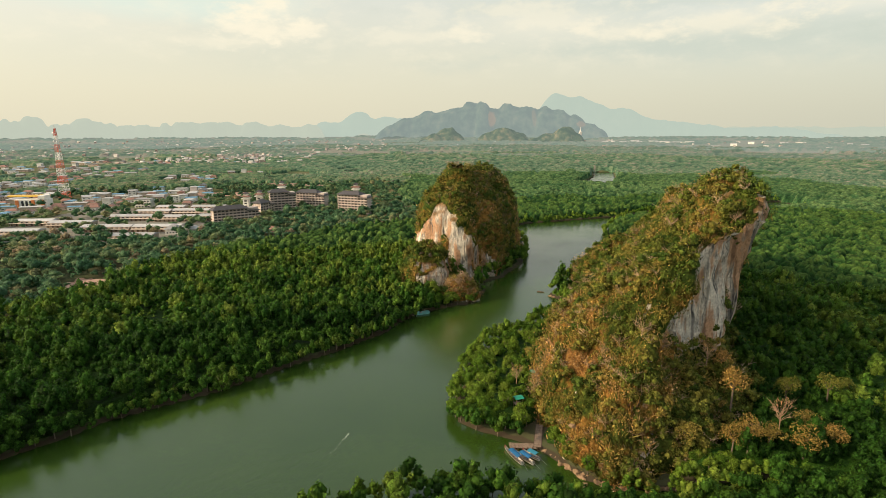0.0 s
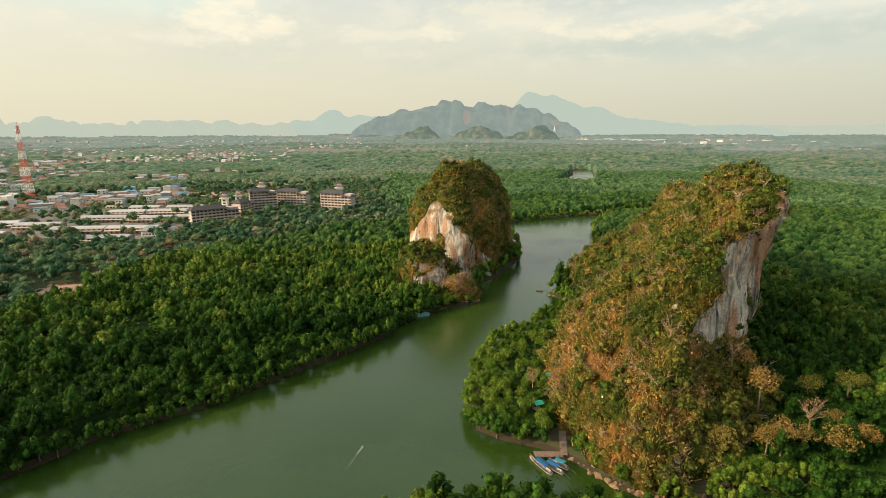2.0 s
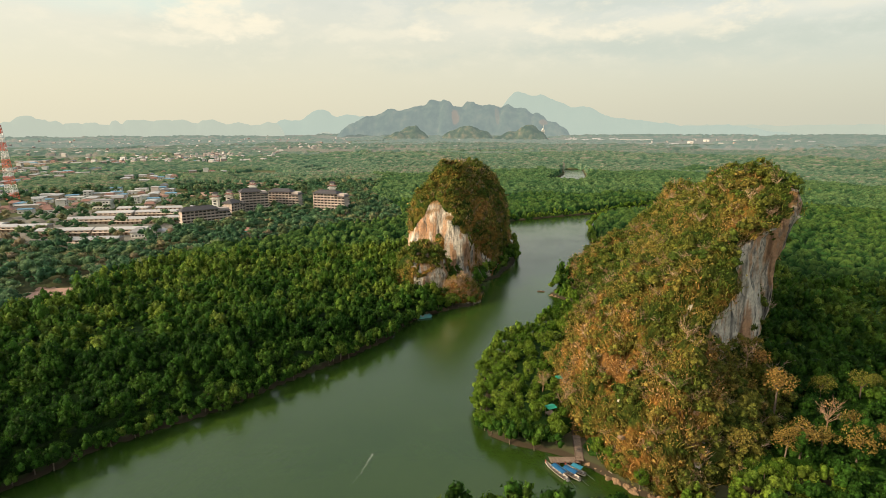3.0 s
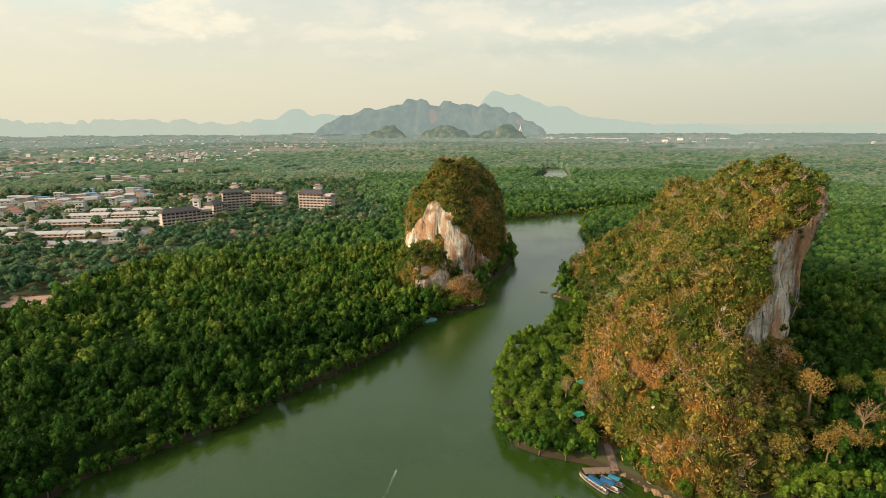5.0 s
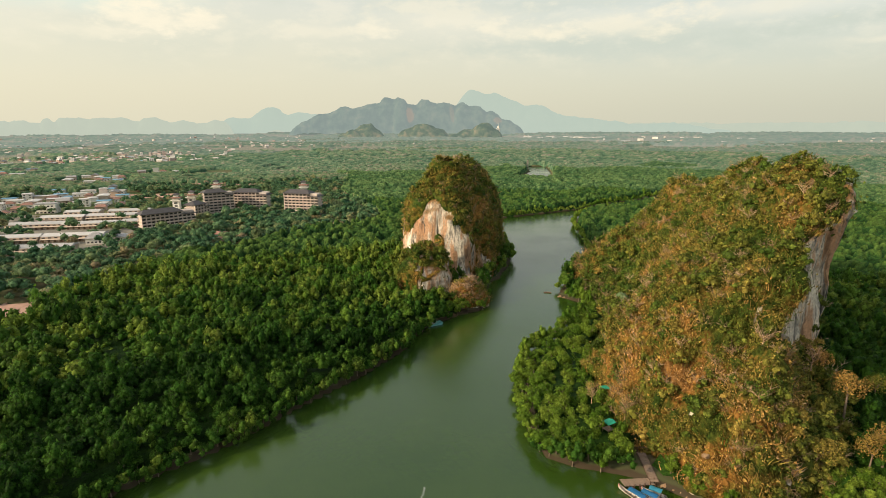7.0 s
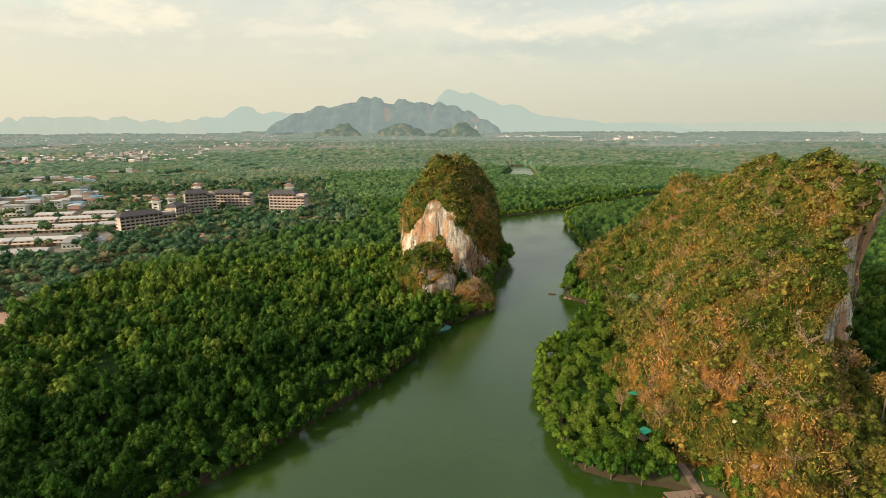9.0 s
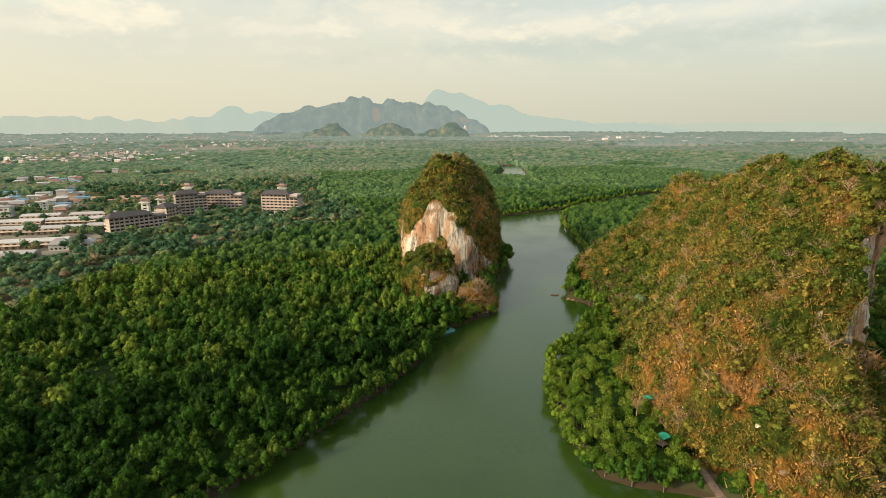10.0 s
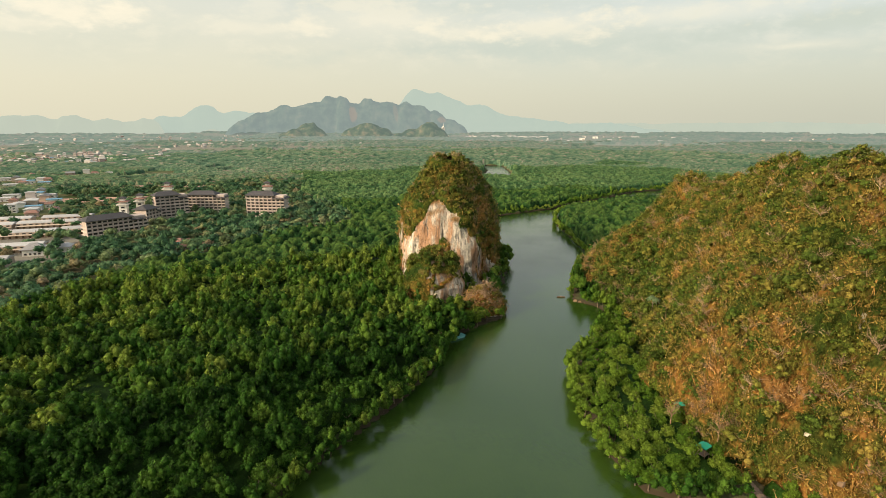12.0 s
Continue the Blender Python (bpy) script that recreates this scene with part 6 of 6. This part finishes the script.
def long_boat(length, awning, label):
    """A longtail boat: slender hull with a high stem, ribs of seats, an awning on posts, a motor with a long shaft."""
    root = thing("longtail_boat", label, "boat", "boats at the jetty")
    n, m = 17, 9
    P = np.zeros((n, m, 3))
    for i, s in enumerate(np.linspace(0, 1, n)):
        beam = 0.95 * math.sin(math.pi * min(1, 0.16 + 0.84 * s) ** 0.8) ** 0.7 + 0.03
        sheer = 0.62 + 1.5 * max(0, s - 0.72) ** 2 * 9 + 0.35 * max(0, 0.2 - s)
        keel = -0.25 + 1.4 * max(0, s - 0.80) ** 2 * 9
        for j, a in enumerate(np.linspace(-1, 1, m)):
            P[i, j] = ((s - 0.5) * length, beam * math.sin(a * 1.45), keel + (sheer - keel) * (1 - math.cos(a * 1.45)) / (1 - math.cos(1.45)))
    inner = P * np.array([0.985, 0.88, 1.0]) + np.array([0, 0, 0.07])
    F = grid_faces(n, m)
    rim = []
    for i in range(n - 1):
        for j in (0, m - 1):
            rim.append((i * m + j, (i + 1) * m + j, n * m + (i + 1) * m + j, n * m + i * m + j))
    part("hull", (np.concatenate([P.reshape(-1, 3), inner.reshape(-1, 3)]), np.concatenate([F, F[:, ::-1] + n * m, np.array(rim)])), HULL, root, "pale worn wooden hull")
    part("gunwale", join(*[strut(P[i, j] + (0, 0, 0.05), P[i + 1, j] + (0, 0, 0.05), 0.06) for i in range(n - 1) for j in (0, m - 1)]), HULL_DARK, root)
    seat = None
    for k in range(5):
        at = pose((k / 4 - 0.55) * length * 0.55, 0, 0.28)
        seat = part("seat", seat or box(-0.17, 0.17, -0.78, 0.78, 0, 0.06), PLANK, root, at=at).data
    a0, a1 = -0.34 * length, 0.16 * length
    top = [(x, y, 2.05 + 0.16 * (1 - (y / 1.05) ** 2) + dz) for dz in (0.0, 0.05) for x in np.linspace(a0, a1, 5) for y in np.linspace(-1.05, 1.05, 7)]
    tf = grid_faces(5, 7)
    part("awning", (np.array(top), np.concatenate([tf[:, ::-1], tf + 35])), awning, root)
    post = None
    for x in (a0 + 0.2, (a0 + a1) / 2, a1 - 0.2):
        for y in (-0.8, 0.8):
            post = part("post", post or strut((0, 0, 0.5), (0, 0, 2.1), 0.035), HULL_DARK, root, at=pose(x, y, 0)).data
    motor = part("motor", join(box(-0.35, 0.25, -0.22, 0.22, 0.75, 1.2), box(-0.1, 0.1, -0.1, 0.1, 0.4, 0.75)), STEEL, root, at=pose(-0.49 * length, 0, 0))
    part("shaft", strut((-0.3, 0, 0.9), (-3.4, 0.3, 0.1), 0.05), STEEL, motor)
    part("bow_cloth", join(box(-0.12, 0.12, -0.13, 0.13, 0, 0.5), box(-0.2, 0.05, 0.1, 0.16, -0.5, 0.2)), CLOTH, root, "red cloth tied to the stem", pose(0.475 * length, 0, 1.05))
    return root


long_boat(10.5, AWNING, "white wooden longtail boat with blue awning").matrix_basis = pose(24.2, 161.2, 0.2, 0, 0, 118)
long_boat(9.0, AWNING, "brown wooden longtail boat with blue awning").matrix_basis = pose(27.6, 160.2, 0.2, 0, 0, 128)
long_boat(7.0, AWNING_PALE, "small longtail boat with pale blue awning").matrix_basis = pose(30.3, 161.4, 0.2, 0, 0, 135)


def jetty():
    """A plank jetty: a ramp from the shore, and a low landing deck along the water."""
    root = thing("jetty", "weathered plank jetty with landing deck on piles", "jetty")
    plank = None
    for k in range(34):
        at = pose(36.2 - 3.2 * k / 34, 178.5 - 13.5 * k / 34, 1.75 - 0.5 * k / 34, 0, 0, -13 + (k % 3 - 1))
        plank = part("plank", plank or box(-1.35, 1.35, -0.17, 0.17, 0, 0.07), PLANK, root, at=at).data
    board = None
    for k in range(26):
        at = pose(32.6 - 0.36 * k, 166.0 + 0.03 * k, 0.95, 0, 0, (k % 4 - 1.5))
        board = part("deck_board", board or box(-0.16, 0.16, -1.6, 1.6, 0, 0.07), PLANK, root, at=at).data
    pile = None
    for k in range(12):
        x, y = (34.8 - 0.5 * k, 177 - 2.1 * k) if k < 6 else (33 - 1.7 * (k - 6), 164.6)
        pile = part("pile", pile or strut((0, 0, -3), (0, 0, 1.7), 0.11), HULL_DARK, root, at=pose(x + (1.3 if k % 2 and k < 6 else 0), y, 0)).data
    part("beam", join(strut((34.9, 178.6, 1.7), (31.8, 165.2, 1.2), 0.12), strut((37.4, 178.2, 1.7), (34.3, 164.8, 1.2), 0.12)), HULL_DARK, root)
    for a, b in (((35.0, 179.0), (38.0, 178.4)),):
        part("gate_beam", join(strut((*a, 1.6), (*a, 3.9), 0.1), strut((*b, 1.6), (*b, 3.9), 0.1), strut((a[0] - 0.5, a[1], 3.7), (b[0] + 0.5, b[1], 3.7), 0.1)), HULL_DARK, root)


jetty()


def shelter(x, y, z, turn):
    root = thing("shelter", "small shelter with bright green sheet roof", "shelter", "green-roofed shelters")
    root.matrix_basis = pose(x, y, z, 0, 0, turn)
    part("roof", hip_roof(-1.8, 1.8, -1.6, 1.6, 2.5, 0.5, 0.1, 0.08), GREEN_ROOF, root)
    part("floor", box(-1.5, 1.5, -1.3, 1.3, -0.2, 0.05), PLANK, root)
    post = None
    for a in (-1.4, 1.4):
        for b in (-1.2, 1.2):
            post = part("post", post or box(-0.08, 0.08, -0.08, 0.08, -9, 2.5), DOOR_WOOD, root, at=pose(a, b, 0)).data


shelter(*HUTS[0], 20)
shelter(*HUTS[1], -10)


def work_raft():
    root = thing("work_raft", "turquoise flat work boat moored by the mangroves", "boat")
    root.matrix_basis = pose(-12.5, 306, 0.15, 0, 0, 22)
    v, f = box(-4.2, 4.2, -1.7, 1.7, -0.3, 0.7)
    v[:, 0] *= np.where(v[:, 2] < 0, 0.86, 1.0)
    part("hull", (v, f), TEAL, root)
    part("gunwale", join(box(-4.2, 4.2, -1.75, -1.55, 0.7, 0.95), box(-4.2, 4.2, 1.55, 1.75, 0.7, 0.95), box(-4.3, -4.1, -1.75, 1.75, 0.7, 0.95), box(4.1, 4.3, -1.75, 1.75, 0.7, 0.95)), TEAL, root)
    part("locker", box(-1.6, -0.4, -0.8, 0.8, 0.7, 1.3), HULL, root)
    part("pole", strut((1.2, 0.2, 0.7), (1.4, 0.2, 2.4), 0.06), HULL, root)
    root = thing("skiff", "small dark skiff afloat on the river", "boat")
    root.matrix_basis = pose(67.5, 349.5, 0.1, 0, 0, 160)
    v, f = box(-2.4, 2.4, -0.7, 0.7, -0.2, 0.45)
    v[:, 1] *= np.where(np.abs(v[:, 0]) > 2, 0.35, 1)
    part("hull", (v, f), HULL_DARK, root)
    part("thwart", box(-0.4, 0.4, -0.5, 0.5, 0.45, 0.62), PLANK, root)
    root = thing("driftwood", "grey fallen trunk at the water's edge", "log")
    root.matrix_basis = pose(-21, 303, 0.2, 0, 0, -18)
    part("trunk", strut((-4, 0, 0.9), (3.4, 0, 0.0), 0.28), BARK, root)
    for k in range(3):
        part("limb", strut((-3 + k, 0, 0.8 - 0.1 * k), (-4.2 + k, 1.2 - k, 1.9), 0.1), BARK, root)


work_raft()

BOULDER_ROCK = plain("tan_boulder_rock", (0.30, 0.19, 0.105), 0.9, vary=0.45, scale=0.9, bump=0.6)


def boulders():
    """Pale boulders along the foot of the large rock."""
    meshes = []
    for k in range(5):
        bm = bmesh.new()
        bmesh.ops.create_icosphere(bm, subdivisions=2, radius=1.0)
        for v in bm.verts:
            v.co *= 1 + 0.6 * noise.noise(v.co * 1.2 + Vector((k * 7, 0, 0))) + 0.2 * noise.noise(v.co * 3.1)
            v.co.z *= 0.75
        me = bpy.data.meshes.new("boulder")
        bm.to_mesh(me)
        bm.free()
        me.materials.append(BOULDER_ROCK)
        meshes.append(me)
    rs = np.random.default_rng(66)
    path = [(36.5, 163), (40, 157), (44.5, 150.5), (50, 146.5), (57, 143.5), (66, 143.5), (71, 145)]
    for k in range(84):
        t = rs.uniform(0, len(path) - 1.001)
        i = int(t)
        x = path[i][0] + (path[i + 1][0] - path[i][0]) * (t - i) + rs.normal(0.4, 0.6)
        y = path[i][1] + (path[i + 1][1] - path[i][1]) * (t - i) + rs.normal(0.6, 0.6)
        s = rs.uniform(0.35, 1.05)
        ob = tagged(new("boulder", meshes[k % 5]), "tan limestone boulder at the foot of the rock", "boulder", "boulders along the waterline")
        ob.matrix_basis = pose(x, y, 0.25 * s, rs.uniform(-20, 20), rs.uniform(-20, 20), rs.uniform(0, 360)) @ Matrix.Diagonal((s * 1.2, s, s, 1))
    for x, y, s in ((44.5, 146.5, 1.0), (75, 339, 1.5), (78, 337, 1.8), (72.5, 341, 1.3)):
        ob = tagged(new("boulder", meshes[2]), "low tan boulder standing in the water", "boulder", "boulders along the waterline")
        ob.matrix_basis = pose(x, y, 0.1, 0, 0, 40) @ Matrix.Diagonal((s * 1.5, s, s * 0.6, 1))
    ob = tagged(new("boulder", meshes[1]), "bleached white boulder on the scrubby slope", "boulder")
    ob.matrix_basis = pose(43, 157.5, 14.2, 20, 10, 0) @ Matrix.Diagonal((1.1, 0.7, 1.0, 1))


boulders()


def palm(rs):
    """A coconut palm: a slim bent trunk and drooping feathered fronds."""
    root = thing("coconut_palm", "tall coconut palm with drooping yellow-green fronds", "palm", "coconut palms")
    h, bend = rs.uniform(9, 12), rs.uniform(-1.2, 1.2)
    rings = np.array([(bend * s * s + math.cos(a) * r, math.sin(a) * r, h * s - 1) for s, r in ((0, 0.28), (0.3, 0.2), (0.7, 0.17), (1, 0.15)) for a in np.arange(6) * 1.0472])
    part("trunk", (rings, grid_faces(4, 6, True)), BARK, root)
    for k in range(13):
        az, lift = k * 2.4, rs.uniform(0.0, 1.0)
        V, F = [], []
        for j in range(7):
            s = j / 6
            out = 4.4 * s * (0.75 + 0.25 * (1 - lift))
            z = h - 1 + 2.2 * lift * s + 0.6 * s - (3.2 + lift) * s * s
            wid = 0.75 * math.sin(math.pi * min(1, 0.12 + s * 0.88)) + 0.05
            for side in (-1, 0, 1):
                V.append((bend + math.cos(az) * out - math.sin(az) * wid * side, math.sin(az) * out + math.cos(az) * wid * side, z - 0.35 * abs(side) * wid))
        for j in range(6):
            for c in (0, 1):
                F.append((j * 3 + c, j * 3 + c + 1, j * 3 + 4 + c, j * 3 + 3 + c))
        me = mesh_from("frond", V, F, INLAND, True, np.full(len(V), 0.62))
        part("frond", me, None, root)
    return root


PALM_SPOTS = [(86, 289, 8), (95, 286, 9), (-118, 668, 2), (-104, 655, 2), (-90, 662, 2), (-150, 690, 2), (-178, 700, 2), (-130, 655, 2), (-75, 640, 2), (-60, 628, 2),
              (-200, 672, 2), (-150, 620, 2), (-160, 560, 2), (-110, 610, 2), (-88, 600, 2), (-185, 640, 2)]


def palms():
    rs = np.random.default_rng(909)
    kinds = [palm(rs) for k in range(3)]
    for i, (x, y, z) in enumerate(PALM_SPOTS):
        m = pose(x, y, z, 0, 0, rs.uniform(0, 360))
        if i < 3:
            kinds[i].matrix_basis = m
        else:
            copy_thing(kinds[i % 3], m)


palms()


def garden_tree(x, y, size, tint, seed):
    """A full-grown tree of the gardens: trunk, limbs and a broad leafy crown."""
    rs = np.random.default_rng(seed)
    words = "dark green" if tint < 0.2 else "mid-green" if tint < 0.45 else "olive" if tint < 0.68 else "dry golden-olive"
    root = thing("garden_tree", "tall " + words + " broad-crowned tree before the resort", "tree", "tall trees by the resort")
    root.matrix_basis = pose(x, y, ground_z(x, y), 0, 0, seed * 50) @ Matrix.Diagonal((size, size, size, 1))
    part("trunk", tree_trunk(rs, 8.0, "trunk"), None, root)
    v, f = crown(rs, 10, 46, 8.0, 9.5, 1.2, 0.36, 0.42, 0.76)
    part("crown", mesh_from("crown", v, f, INLAND, False, np.full(len(v), tint)), None, root)


GARDEN_TREES = [(-270, 551, 1.5, 0.05), (-250, 555, 1.35, 0.15), (-252, 538, 1.1, 0.35), (-221, 543, 1.3, 0.3), (-209, 536, 1.0, 0.12), (-195, 572, 1.35, 0.3), (-143, 530, 1.6, 0.72), (-196, 726, 1.3, 0.5), (-233, 677, 1.2, 0.2), (-130, 607, 1.1, 0.6), (-105, 586, 1.2, 0.75), (-175, 542, 1.1, 0.4), (-233, 535, 1.0, 0.5), (-294, 527, 1.3, 0.85), (-321, 521, 1.2, 0.3), (-334, 513, 1.3, 0.25), (-297, 503, 1.2, 0.8)]
for k, (x, y, s, t) in enumerate(GARDEN_TREES):
    garden_tree(x, y, s, t, 800 + k)


def bare_tree(x, y, z, size, seed, label):
    v, f = twigs(np.random.default_rng(seed), 15, 7.0 * size, 10.0 * size, 0.12 * size)
    root = thing("bare_tree", label, "tree")
    root.matrix_basis = pose(x, y, z)
    part("branch", mesh_from("branch", v, f, DRYTWIG, False, np.full(len(v), 0.5)), None, root)
    v, f = crown(np.random.default_rng(seed + 1), 7, 16, 6.5 * size, 6 * size, 4.5 * size, 0.2)
    part("leaves", mesh_from("leaves", v[: 7 * 16 * 3], f[: 7 * 16], SCRUB, False, np.full(7 * 48, 0.9)), None, root, "sparse dry orange leaves")


def dry_tree(x, y, z, size, seed, tint):
    """A slender tree whose thin crown has turned tan."""
    rs = np.random.default_rng(seed)
    root = thing("dry_tree", "slender tree with thin tan dry-season crown", "tree", "dry trees below the cliff")
    root.matrix_basis = pose(x, y, z - 3.5, 0, 0, seed * 40) @ Matrix.Diagonal((size, size, size, 1))
    part("trunk", tree_trunk(rs, 8.0, "trunk"), None, root)
    v, f = crown(rs, 10, 90, 7.4, 7.6, 2.4, 0.17, 0.42)
    part("crown", mesh_from("crown", v[: 10 * 90 * 3], f[: 10 * 90], SCRUB, False, np.full(10 * 90 * 3, tint - 0.12)), None, root)


DRY_TREES = [(103.3, 172.3, 16, 1.25, 0.72), (94.9, 154.6, 8, 1.0, 0.66), (101.0, 155.7, 8, 1.15, 0.7), (107.3, 155.4, 8, 1.0, 0.62), (126.2, 165.5, 8, 0.9, 0.6), (116.7, 151.8, 7, 1.1, 0.66), (129.1, 155.5, 7, 1.0, 0.7), (80.3, 155.5, 8, 1.0, 0.5), (105.3, 185.3, 22, 0.9, 0.75), (151.2, 189.2, 7, 1.1, 0.45), (133.9, 188.4, 8, 1.0, 0.4), (162.9, 194.9, 6, 0.8, 0.42)]
for k, (x, y, z, s, t) in enumerate(DRY_TREES):
    dry_tree(x, y, z, 1.45 * s, 700 + k, t)
bare_tree(116, 164, 9, 1.3, 41, "tall half-bare tree with dry orange leaves")
bare_tree(103, 158, 8, 0.9, 43, "half-bare dry tree among mangroves")
bare_tree(36, 190, 7, 1.0, 45, "leafless pinkish tree beside the green shelter")
bare_tree(31, 205, 5, 1.0, 47, "spreading half-bare tree in the fringe")
bare_tree(90, 184, 26, 1.0, 49, "leafless pale tree at the foot of the cliff")
bare_tree(98, 182, 24, 1.1, 51, "leafless pale tree at the foot of the cliff")


def wake():
    """A short trail of foam on the water."""
    V, F = [], []
    rs = np.random.default_rng(5)
    for k in range(46):
        s = k / 45
        c = np.array([-35 - 5.5 * s + rs.normal(0, 0.22 + 0.2 * s), 175.5 - 17 * s, 0.03])
        r = rs.uniform(0.06, 0.28) * (1.1 - s)
        o = len(V)
        for j in range(6):
            V.append(c + np.array([math.cos(j * 1.05) * r * 0.6, math.sin(j * 1.05) * r * 1.6, 0]) * rs.uniform(0.6, 1.2))
        F.append(tuple(range(o, o + 6)))
    me = bpy.data.meshes.new("foam")
    me.from_pydata([tuple(v) for v in V], [], F)
    me.materials.append(plain("foam", (0.45, 0.46, 0.38), 0.8, vary=0.2))
    tagged(new("foam", me), "thin trail of pale foam on the river", "foam", kind="stuff")


wake()
